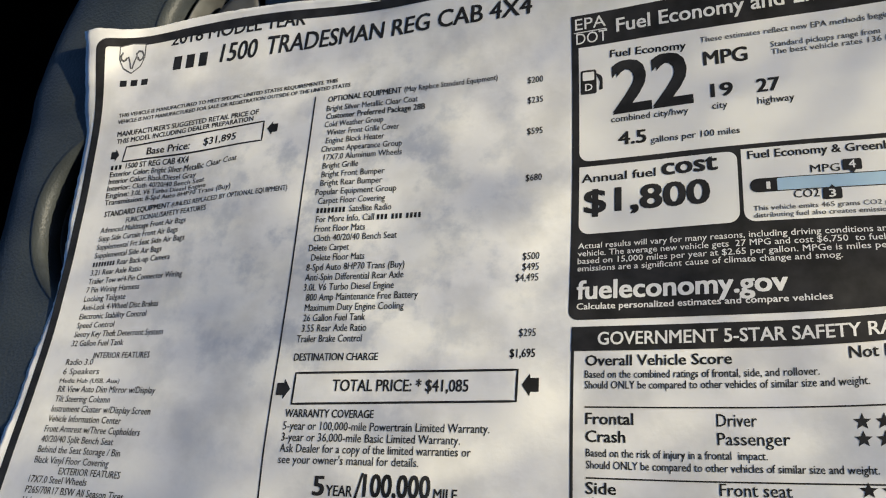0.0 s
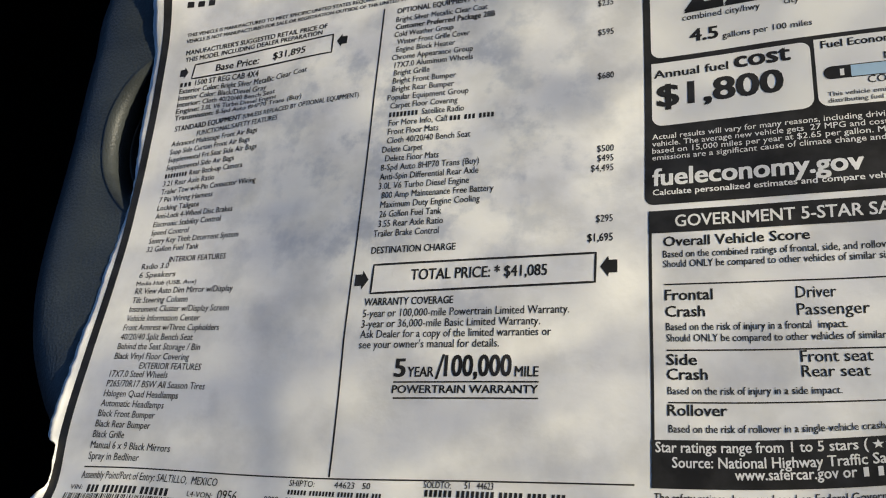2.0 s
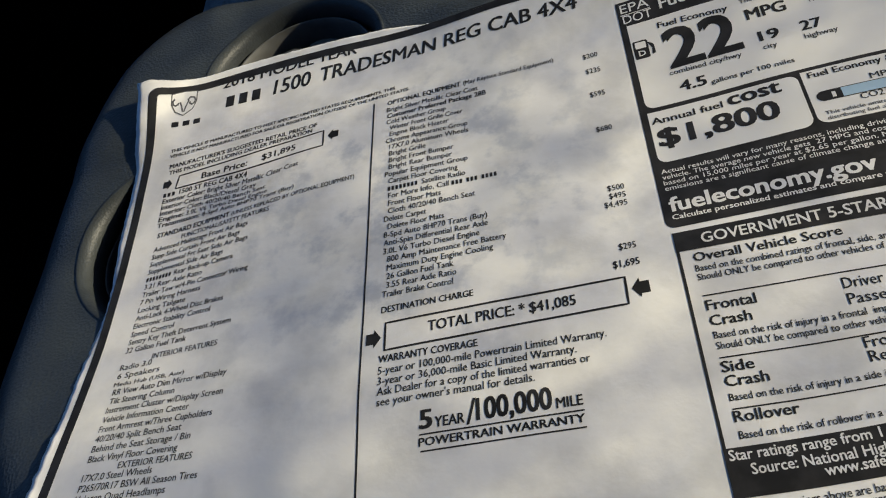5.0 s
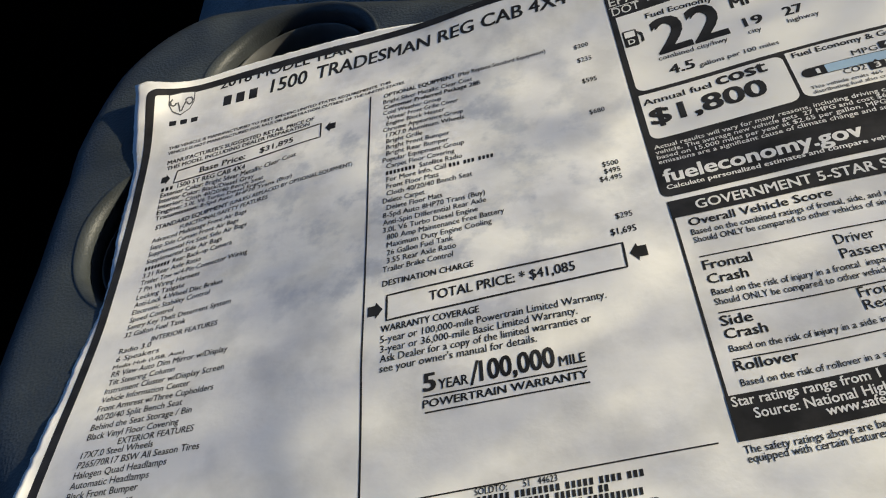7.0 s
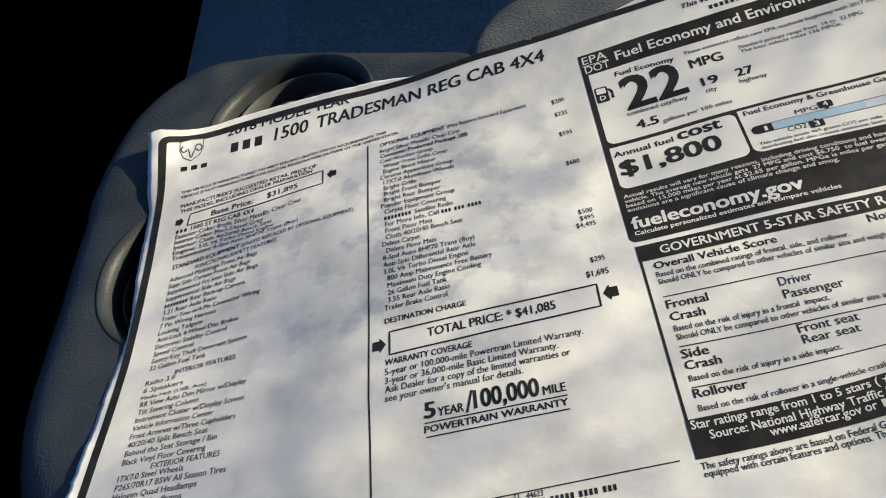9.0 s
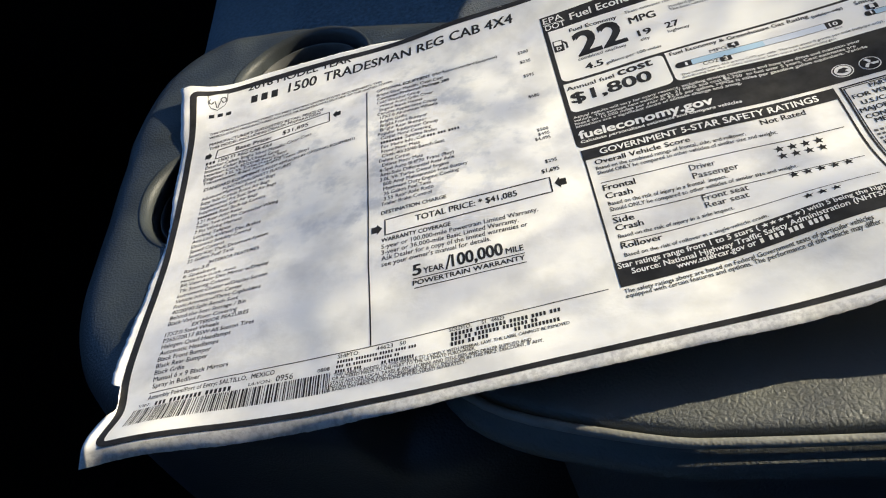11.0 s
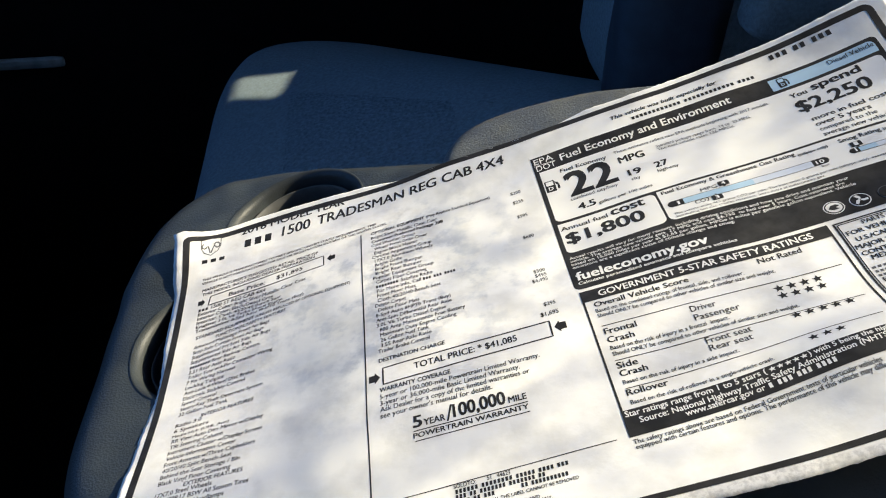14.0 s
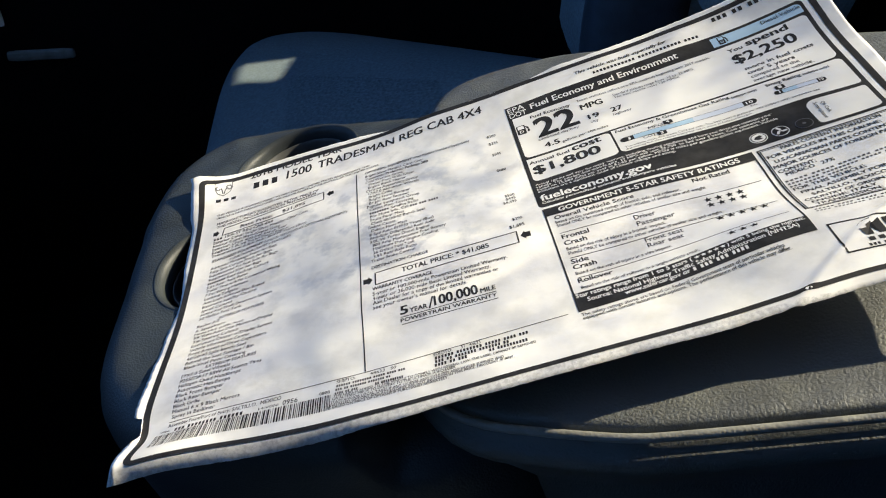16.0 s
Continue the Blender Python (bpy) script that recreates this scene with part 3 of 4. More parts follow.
column((("RR View Auto Dim Mirror w/Display", -151.8), ("Tilt Steering Column", -170.5), ("Instrument Cluster w/Display Screen", -151.6), ("Vehicle Information Center", -163.2),
        ("Front Armrest w/Three Cupholders", -153.9), ("40/20/40 Split Bench Seat", -164.0), ("Behind the Seat Storage / Bin", -159.8), ("Black Vinyl Floor Covering", -163.4)),
       -196.0, -135.6, 3.82, 2.5)
lettered("EXTERIOR FEATURES", -183.7, -166.0, 2.4, -157.4)
column((("17X7.0 Steel Wheels", -170.5), ("P265/70R17 BSW All Season Tires", -154.0), ("Halogen Quad Headlamps", -164.0), ("Automatic Headlamps", -168.9), ("Black Front Bumper", -171.6),
        ("Black Rear Bumper", -172.4), ("Black Grille", -182.3), ("Manual 6 x 9 Black Mirrors", -162.0), ("Spray in Bedliner", -173.8)), -195.9, -169.3, 3.73, 2.5)

# the two long rules
stroke(((-197, -201.6), (-103, -200.9), (-3, -199.7)), 0.45)
stroke(((-102.3, -18.6), (-102.5, -77), (-103.0, -111), (-102.6, -155), (-101.9, -174), (-100.9, -200.4)), 0.6)

# middle column
lettered("OPTIONAL EQUIPMENT", -96.3, -22.1, 2.5, -64.4, bold=B1, turn=1.0)
lettered("(May Replace Standard Equipment)", -63.2, -21.5, 2.3, -26.5, turn=1.0)
ROWS = (("Bright Silver Metallic Clear Coat", -57.4), ("", 0), ("Cold Weather Group", -71.0), (" Winter Front Grille Cover", -64.1), (" Engine Block Heater", -69.9), ("Chrome Appearance Group", -62.4),
        (" 17X7.0 Aluminum Wheels", -62.2), (" Bright Grille", -79.6), (" Bright Front Bumper", -68.5), (" Bright Rear Bumper", -69.1), ("Popular Equipment Group", -63.1), (" Carpet Floor Covering", -67.2),
        ("", 0), (" For More Info, Call", -70.9), (" Front Floor Mats", -74.1), (" Cloth 40/20/40 Bench Seat", -61.2), ("Delete Carpet", -79.9), (" Delete Floor Mats", -73.2),
        ("8-Spd Auto 8HP70 Trans (Buy)", -57.3), ("Anti-Spin Differential Rear Axle", -57.3), ("3.0L V6 Turbo Diesel Engine", -60.6), (" 800 Amp Maintenance Free Battery", -51.3),
        (" Maximum Duty Engine Cooling", -56.2), (" 26 Gallon Fuel Tank", -70.4), (" 3.55 Rear Axle Ratio", -69.5), ("Trailer Brake Control", -70.8))
column(ROWS, -96.4, -26.25, 3.66, 2.5)
lettered("Customer Preferred Package 28B", -96.2, -26.25 - 3.66, 2.5, -54.2, bold=B1)
bars([8], -95.1, -26.25 - 3.66 * 12, 2.5, -82.6, fill=0.8)
lettered("Satellite Radio", -81.4, -26.25 - 3.66 * 12, 2.5, -64.4)
bars([3, 3, 4], -69.8, -26.25 - 3.66 * 13, 2.5, -52.1, fill=0.8)
for price, y in (("$200", -24.0), ("$235", -32.2), ("$595", -44.6), ("$680", -62.6), ("$500", -91.1), ("$495", -94.8), ("$4,495", -98.5), ("$295", -116.9)):
    lettered(price, -9.7, y, 2.5, width_of=0.78, align="R")
lettered("$1,695", -9.6, -123.6, 2.7, width_of=0.8, align="R", bold=B1)
lettered("DESTINATION CHARGE", -96.4, -124.1, 2.5, -64, bold=B1)
stroke(((-94.6, -128.3), (-15.1, -127.5), (-15.3, -137.3), (-94.6, -138.7)), 0.75, True, "price_box")
lettered("TOTAL PRICE: * $41,085", -79.8, -134.4, 3.8, -31.2, bold=B1)
arrow(-96.0, -133.7, 0.95, -1)
arrow(-13.6, -132.2, 0.98, 1)
lettered("WARRANTY COVERAGE", -96.5, -143.1, 2.6, -63.4, bold=B1)
for body, y, end in (("5-year or 100,000-mile Powertrain Limited Warranty.", -147.2, -23.5), ("3-year or 36,000-mile Basic Limited Warranty.", -150.9, -33),
                     ("Ask Dealer for a copy of the limited warranties or", -154.5, -29.3), ("see your owner's manual for details.", -158.1, -46.4)):
    lettered(body, -96.5, y, 2.7, end)
lettered("5", -82.5, -167.9, 6.0, -78.3, bold=B2)
lettered("YEAR", -77.6, -167.9, 3.3, -68.3, bold=B1)
lettered("/", -67.8, -168.6, 8.0, -64.8)
lettered("100,000", -64.8, -167.8, 6.9, -41.9, bold=B2)
lettered("MILE", -40.8, -167.9, 3.3, -33, bold=B1)
rule(-82.4, -32.9, -169.6, 0.5)
lettered("POWERTRAIN WARRANTY", -82.6, -173.3, 2.6, -33, bold=B1)
rule(-82.0, -32.8, -174.9, 0.5)

# foot of the sheet
lettered("Assembly Point/Port of Entry: SALTILLO,  MEXICO", -197.3, -205.3, 2.5, -140.7)
lettered("VIN:", -201, -208.9, 1.5, -195.5)
bars([3, 8, 6], -193, -209.8, 2.9, -157.8, fill=0.85)
lettered("L4-VON:", -151, -209.2, 1.7, -141.5)
lettered("0956", -139.7, -209.4, 3.1, -132.6)
lettered("0808", -122.5, -208.9, 1.8, -117.4)
rnd = random.Random(5)


def barcode(x, x1, y0, y1):
    verts, faces = [], []
    while x < x1:
        w = rnd.choice((0.28, 0.28, 0.5, 0.8))
        k = len(verts)
        verts += [printed(px * MM, py * MM, LOW) for py in (y0, (y0 * 2 + y1) / 3, (y0 + 2 * y1) / 3, y1) for px in (x, min(x + w, x1))]
        faces += [(k + 2 * j, k + 2 * j + 1, k + 2 * j + 3, k + 2 * j + 2) for j in range(3)]
        x += w + rnd.choice((0.28, 0.3, 0.5, 0.75))
    tagged(part("barcode", (verts, faces), INK, sticker, "black bar code stripes", False), kind="stuff")


barcode(-202.5, -117, -219.9, -210.2)
lettered("SHIPTO:", -114.5, -203.6, 1.9, -105.5)
lettered("44623   50", -98.5, -203.6, 1.9, -86)
bars([6, 8, 5, 4, 3], -114.5, -206.2, 2.0, -81.5, fill=0.72)
bars([3, 2, 7, 7, 2], -114.8, -208.6, 2.0, -88.5, fill=0.72)
bars([4, 2, 3], -115, -211.0, 2.0, -104, fill=0.72)
bars([2, 10], -96, -211.0, 2.0, -82.5, fill=0.72)
lettered("SOLDTO:", -68, -202.6, 1.9, -59)
lettered("51   44623", -54.6, -202.5, 1.9, -45.4)
bars([6, 8, 5, 4, 3], -67.4, -205.1, 2.3, -22.5, fill=0.85)
bars([3, 2, 7, 7, 2], -67.4, -207.5, 2.3, -32, fill=0.85)
bars([4, 2, 3], -67.7, -209.9, 2.3, -52, fill=0.85)
bars([2, 10], -42, -209.9, 2.3, -23.5, fill=0.85)
for body, y, x, end in (("THIS LABEL IS ADDED TO THIS VEHICLE TO COMPLY WITH FEDERAL LAW. THE LABEL CANNOT BE REMOVED", -212.6, -115.5, -20.5),
                        ("OR ALTERED PRIOR TO DELIVERY TO THE ULTIMATE PURCHASER.", -214.3, -116, -58),
                        ("STATE AND/OR LOCAL TAXES IF ANY, LICENSE AND TITLE FEES AND DEALER SUPPLIED AND", -216.4, -116.5, -36),
                        ("INSTALLED OPTIONS AND ACCESSORIES ARE NOT INCLUDED IN THIS PRICE. DISCOUNT, IF ANY,", -218.1, -117, -31.5),
                        ("IS BASED ON PRICE OF OPTIONS IF PURCHASED SEPARATELY.", -219.7, -117.5, -62)):
    lettered(body, x, y, 1.55, end)

# fuel economy panel
lettered("This vehicle was built especially for", 49.6, 7.9, 2.6, 111, slant=0.2, bold=B1)
bars([12, 12, 4], 61, 3.0, 2.7, 131, fill=0.8)
bars([3, 2, 3], 142.1, 10.9, 3.8, 174.5, fill=0.85)
EPA_R = 188.5
panel("panel", 0.6, EPA_R, -112.0, 0, INK, LOW, (3, 3, 3, 0), "black printed fuel economy panel")
panel("panel", 3, EPA_R - 2.5, -57.2, -12.6, WHITE_INK, MID, (3.5, 3.5, 3, 0), "white printed field")
panel("panel", 3, 53, -83.4, -59.2, WHITE_INK, MID, (3.5, 3.5, 3, 0), "white printed field")
panel("panel", 54.2, EPA_R - 2.5, -83.4, -58.8, WHITE_INK, MID, (3.5, 2, 3.5, 0), "white printed field")
panel("panel", 134.7, EPA_R - 2, -10.4, -2.2, BLUE_INK, MID, (0, 0, 3, 0), "light blue printed field")
lettered("EPA", 1.9, -5.5, 4.2, 12.8, mat=WHITE_INK, lift=MID)
rule(1.5, 13, -6.5, 0.35, WHITE_INK, MID)
lettered("DOT", 2.2, -11.1, 4.2, 13.2, mat=WHITE_INK, lift=MID)
lettered("Fuel Economy and Environment", 16.4, -8.6, 5.0, 112.8, mat=WHITE_INK, bold=B1, lift=MID)
lettered("Diesel Vehicle", 164.5, -6.3, 3.0, 185.8, lift=HIGH)


def pump(x, y, s, lift, face):
    panel("pump_icon", x, x + 5.2 * s, y, y + 9 * s, INK, lift, (0.6, 0.6, 0.8, 0.8))
    panel("pump_window", x + 0.7 * s, x + 4.5 * s, y + 5 * s, y + 8.2 * s, face, lift + 0.00012, (0.4, 0.4, 0.4, 0.4))
    polygon("pump_hose", [(x + s * a, y + s * b) for a, b in ((5.2, 7.6), (6.8, 6.4), (7.2, 5.2), (7.2, 1.4), (6.2, 1.0), (6.0, 1.5), (6.6, 2.0), (6.6, 5.0), (5.2, 6.9))], INK, lift)
    lettered("D", x + 1.4 * s, y + 1.2 * s, 2.6 * s, x + 3.9 * s, mat=face, bold=B1, lift=lift + 0.00012)


pump(3.6, -31.4, 1.05, HIGH, WHITE_INK)
pump(138.7, -9.6, 0.75, HIGH, BLUE_INK)
TX = dict(lift=HIGH)
lettered("Fuel Economy", 13.9, -18.2, 2.8, 39.4, bold=B1, turn=-2.4, **TX)
lettered("These estimates reflect new EPA methods beginning with 2017 models.", 44, -17.7, 1.9, 129, mat=GREY_INK, **TX)
lettered("Standard pickups range from  14 to  22 MPG.", 65.9, -22.6, 1.9, 117.2, mat=GREY_INK, **TX)
lettered("The best vehicle rates 136 MPGe.", 65.9, -25.2, 1.9, 107.4, mat=GREY_INK, **TX)
lettered("22", 14.5, -40.7, 19.8, 40.9, bold=B2, turn=1.6, **TX)
lettered("MPG", 44.6, -26.3, 5.0, 58.6, bold=B2, **TX)
lettered("19", 46.3, -38.6, 4.9, 53.3, bold=B2, **TX)
lettered("27", 60.4, -38.7, 4.9, 67.5, bold=B2, **TX)
lettered("city", 46.5, -43.1, 2.5, 51.2, **TX)
lettered("highway", 60.4, -43.0, 2.5, 71.3, **TX)
lettered("combined city/hwy", 13.8, -43.6, 2.4, 39, **TX)
lettered("4.5", 16, -52.4, 4.7, 25.3, bold=B2, **TX)
lettered("gallons per 100 miles", 26.6, -52.9, 2.3, 54.4, **TX)
lettered("You", 140, -19.3, 3.2, 148.5, bold=B1, **TX)
lettered("spend", 151, -18.8, 5.2, 174.8, bold=B2, **TX)
lettered("$2,250", 139.2, -31.6, 8.8, 175.6, bold=B2, **TX)
lettered("more in fuel costs", 141.2, -41.2, 3.4, 179.8, bold=B1, **TX)
lettered("over 5 years", 140.7, -46.2, 3.4, 167.5, bold=B1, **TX)
lettered("compared to the", 140.6, -50.8, 3.0, 168, **TX)
lettered("average new vehicle.", 140.3, -55.2, 3.0, 174, **TX)
lettered("Annual fuel", 3.8, -65.1, 3.0, 28, bold=B1, **TX)
lettered("cost", 29.8, -65.1, 6.0, 47.2, bold=B2, **TX)
lettered("$1,800", 4.6, -76.2, 8.2, 44.6, bold=B2, **TX)
lettered("Fuel Economy & Greenhouse Gas Rating", 56.2, -62.4, 2.7, 122.5, bold=B1, **TX)
lettered("(tailpipe only)", 123.5, -63.6, 1.8, 138, bold=B1, **TX)
lettered("Smog Rating", 143.5, -63.6, 2.7, 163, bold=B1, **TX)
lettered("(tailpipe only)", 164, -63.6, 1.8, 178, bold=B1, **TX)


def scale_bar(x, x1, y0, y1, one, pale):
    """A rating scale: round black ends and a tinted band between thin lines."""
    r = (y1 - y0) / 2
    panel("scale_band", x + one, x + one + pale, y0 + 0.3, y1 - 0.3, BLUE_INK, HIGH)
    panel("scale_band", x + one + pale, x1 - one, y0 + 0.3, y1 - 0.3, PALE_INK, HIGH)
    rule(x + one, x1 - one, y0 + 0.1, 0.25, INK, HIGH)
    rule(x + one, x1 - one, y1 - 0.1, 0.25, INK, HIGH)
    panel("scale_end", x, x + one, y0, y1, INK, HIGH, (r, 0, 0, r))
    panel("scale_end", x1 - one, x1, y0, y1, INK, HIGH, (0, r, r, 0))
    lettered("1", x + one * 0.6, y0 + 0.9, 2.4, x + one * 0.75, mat=WHITE_INK, bold=B1, lift=TOP)
    lettered("10", x1 - one * 0.8, y0 + 0.9, 2.4, x1 - one * 0.3, mat=WHITE_INK, bold=B1, lift=TOP)


def marker(x, y, digit, down):
    s = -1 if down else 1
    polygon("marker", [(x - 2.4, y + s * 1.1), (x - 0.9, y + s * 1.1), (x, y), (x + 0.9, y + s * 1.1), (x + 2.4, y + s * 1.1), (x + 2.6, y + s * 1.6), (x + 2.6, y + s * 4.3),
                       (x + 2.2, y + s * 4.7), (x - 2.2, y + s * 4.7), (x - 2.6, y + s * 4.3), (x - 2.6, y + s * 1.6)], INK, TOP)
    lettered(digit, x - 1.0, y + (1.7 if not down else -4.1), 2.5, x + 0.9, mat=WHITE_INK, bold=B1, lift=TOP + 0.00012)


scale_bar(56.3, 134.5, -74.0, -69.4, 7.8, 34)
scale_bar(144.5, 172.5, -73.4, -69.8, 4.6, 8)
lettered("MPG", 73.7, -68.6, 2.5, 81.8, **TX)
marker(85.2, -69.6, "4", False)
lettered("CO2", 68.5, -76.6, 2.6, 75.5, **TX)
marker(79.1, -72.9, "3", True)
marker(149.5, -70.2, "1", False)
lettered("Best", 129.5, -75.9, 1.3, 133, mat=GREY_INK, **TX)
lettered("This vehicle emits 465 grams CO2 per mile. The best emits 0 grams per mile (tailpipe only).", 57, -80.0, 1.55, 150, mat=GREY_INK, **TX)
bars([9, 3], 151, -80.0, 1.5, 166, GREY_INK, HIGH, 0.7)
lettered("distributing fuel also creates emissions; learn more at fueleconomy.gov.", 57, -82.3, 1.55, 128, mat=GREY_INK, **TX)
WX = dict(mat=WHITE_INK, bold=0.012, lift=MID)
lettered("Actual results will vary for many reasons, including driving conditions and how you drive and maintain your", 3, -88.4, 1.95, 136, **WX)
lettered("vehicle. The average new vehicle gets  27 MPG and cost $6,750  to fuel over 5 years. Cost estimates are", 3, -91.0, 1.95, 133, **WX)
lettered("based on 15,000 miles per year at $2.65 per gallon. MPGe is miles per gasoline gallon equivalent. Vehicle", 3, -93.6, 1.95, 137, **WX)
lettered("emissions are a significant cause of climate change and smog.", 3, -96.1, 1.95, 80, **WX)
lettered("fueleconomy.gov", 3, -105.4, 6.0, 65.1, mat=WHITE_INK, bold=B2, lift=MID)
lettered("Calculate personalized estimates and compare vehicles", 3.1, -108.7, 2.0, 76.3, mat=WHITE_INK, bold=B1, lift=MID)


def disc(name, x, y, r, mat, lift, n=28):
    polygon(name, [(x + r * math.cos(2 * math.pi * k / n), y + r * math.sin(2 * math.pi * k / n)) for k in range(n)], mat, lift)


for k, x in enumerate((121.5, 133.5, 146.5)):
    disc("seal", x, -104.5, 4.7, WHITE_INK if k < 2 else GREY_INK, MID)
    disc("seal_ring", x, -104.5, 4.2, INK, HIGH)
    disc("seal_face", x, -104.5, 3.6 if k < 2 else 1.0, WHITE_INK if k == 0 else INK if k == 1 else GREY_INK, TOP)
for k in range(3):
    a = radians(90 + 120 * k)
    polygon("seal_blade", [(133.5 + r * math.cos(a + w), -104.5 + r * math.sin(a + w)) for r, w in ((0.4, -1.2), (1.8, -0.5), (3.6, 0.1), (3.5, 0.5), (1.6, 0.5), (0.5, 0.8))], WHITE_INK, TOP + 0.0001)
polygon("seal_leaf", [(121.5 + a, -104.5 + b) for a, b in ((-2.6, -0.6), (-1.2, 1.4), (1.2, 1.8), (2.6, 0.4), (0.8, -0.4), (2.0, -1.8), (-0.6, -2.0))], INK, TOP + 0.0001)
panel("panel", 153.5, EPA_R - 2.5, -109.5, -86.5, WHITE_INK, MID, (3, 3, 2, 6), "white printed field")
lettered("Smartphone", 157.5, -89.5, 2.0, 174, turn=-90, **TX)
lettered("QR Code", 161.0, -90.5, 2.0, 172, turn=-90, **TX)

# safety rating panel
SAFE_R = 113.5
frame_lines("panel_frame", 1.9, SAFE_R, -200.4, -114.2, 0.9)
panel("panel", 1.9, SAFE_R, -121.8, -114.2, INK, MID, label="black printed heading band")
lettered("GOVERNMENT 5-STAR SAFETY RATINGS", 10.1, -120.0, 3.9, 105.5, mat=WHITE_INK, bold=B1, lift=HIGH)
panel("panel", 1.9, SAFE_R, -200.4, -186.8, INK, MID, label="black printed foot band")
lettered("Overall Vehicle Score", 6.4, -126.4, 3.2, 49, bold=B1)
lettered("Not Rated", 79.0, -126.0, 3.3, 97.8, bold=B1)
lettered("Based on the combined ratings of frontal, side, and rollover.", 6.3, -130.1, 2.3, 71.4)
lettered("Should ONLY be compared to other vehicles of similar size and weight.", 6.3, -133.3, 2.3, 83.5)
rule(6.4, 109, -138.8)
for a, b, y in (("Frontal", "Driver", -143.9), ("Crash", "Passenger", -149.1), ("Side", "Front seat", -164.1), ("Crash", "Rear seat", -168.6), ("Rollover", "", -179.6)):
    lettered(a, 6.6, y, 3.4, {"Frontal": 20.9, "Crash": 18.5, "Side": 15.6, "Rollover": 23.6}[a], bold=B1)
    if b:
        lettered(b, 44.2, y + (0.7 if "seat" in b else -0.2), 3.5, {"Driver": 54.8, "Passenger": 63, "Front seat": 62.6, "Rear seat": 61.5}[b])
lettered("Based on the risk of injury in a frontal  impact.", 6.8, -153.3, 2.3, 57)
lettered("Should ONLY be compared to other vehicles of similar size and weight.", 6.8, -156.8, 2.3, 84)
rule(6.8, 109, -159.5)
lettered("Based on the risk of injury in a side impact.", 6.8, -173.1, 2.3, 54)
rule(6.9, 109, -175.6)
lettered("Based on the risk of rollover in a single-vehicle crash.", 6.9, -184.6, 2.3, 64)


def star(x, y, r, mat=None, lift=LOW):
    polygon("star", [(x + (r if k % 2 == 0 else r * 0.42) * math.sin(math.pi * k / 5), y + (r if k % 2 == 0 else r * 0.42) * math.cos(math.pi * k / 5)) for k in range(10)], mat or INK, lift)


for y, n in ((-143.0, 4), (-147.6, 4), (-161.1, 5), (-179.2, 3)):
    for k in range(n):
        star(80.9 + 5.3 * k, y, 2.3)
lettered("Star ratings range from 1 to 5 stars (", 3.0, -190.4, 3.0, 58.8, mat=WHITE_INK, bold=B1, lift=HIGH)
for k in range(5):
    star(61.2 + 3.1 * k, -189.2, 1.5, WHITE_INK, HIGH)
lettered(") with 5 being the highest.", 75.4, -190.4, 3.0, 112, mat=WHITE_INK, bold=B1, lift=HIGH)
lettered("Source: National Highway Traffic Safety Administration (NHTSA)", 7.7, -194.7, 3.0, 108, mat=WHITE_INK, bold=B1, lift=HIGH)
lettered("www.safercar.gov or", 24.7, -197.9, 2.9, 55.5, mat=WHITE_INK, bold=B1, lift=HIGH)
bars([1, 3, 3, 4], 57, -197.9, 2.9, 83.8, WHITE_INK, HIGH, 0.85)
lettered("The safety ratings above are based on Federal Government tests of particular vehicles", 2.6, -203.9, 2.2, 97)
lettered("equipped with certain features and options. The performance of this vehicle may differ.", 2.8, -206.4, 2.2, 99)

# parts content panel
frame_lines("panel_frame", 115.6, EPA_R, -178.9, -115.0, 0.9)
frame_lines("panel_frame", 116.9, EPA_R - 1.6, -177.6, -116.4, 0.5)
for body, x, y, end in (("PARTS CONTENT INFORMATION", 127.4, -120.0, 180), ("FOR VEHICLES IN THIS CARLINE:", 118.4, -124.5, 178), ("U.S./CANADIAN PARTS CONTENT:", 120.4, -129.2, 181),
                        ("MAJOR SOURCES OF FOREIGN PARTS", 118.0, -133.6, 184), ("CONTENT:", 118.6, -137.9, 138), ("MEXICO   27%", 121.2, -141.2, 146),
                        ("FOR THIS VEHICLE:", 119.2, -155.0, 155), ("FINAL ASSEMBLY POINT:", 121.2, -159.4, 168), ("SALTILLO, MEXICO", 124.4, -164.0, 161),
                        ("COUNTRY OF ORIGIN:", 119.2, -168.6, 158), ("ENGINE: ITALY", 121.2, -172.4, 152), ("TRANSMISSION:", 121.8, -176.2, 153)):
    lettered(body, x, y, 2.6, end, bold=B1)
bars([5, 5, 7, 4, 3], 118.6, -146.2, 1.9, 182, GREY_INK, LOW, 0.7)
bars([8, 9, 5, 2, 5], 118.8, -148.8, 1.9, 183, GREY_INK, LOW, 0.7)
bars([3, 5, 6], 118.8, -151.4, 1.9, 150, GREY_INK, LOW, 0.7)
bars([5, 4, 5, 8, 5], 119, -182.3, 1.8, 175, INK, LOW, 0.7)
bars([4, 8, 4], 119, -184.9, 1.6, 150, GREY_INK, LOW, 0.7)
frame_lines("panel_frame", 118.0, EPA_R, -216.6, -198.4, 0.9)
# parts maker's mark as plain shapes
for s in (-1, 1):
    polygon("emblem", [(140 + s * 1.05 * q[0], -200.2 + 0.64 * (q[1] + 189.6)) for q in ((0.6, -203.5), (0.6, -190.5), (4, -189.6), (8, -191), (10.5, -194.5), (10.8, -199), (9, -203.5), (6.2, -203.5), (7.6, -199), (7.2, -195.6), (4.6, -193.2), (3.6, -203.5))], INK, LOW)
bars([5], 130, -212.4, 2.6, 151, fill=0.8)
bars([3, 3, 5, 4], 128.5, -215.2, 1.8, 158, fill=0.8)


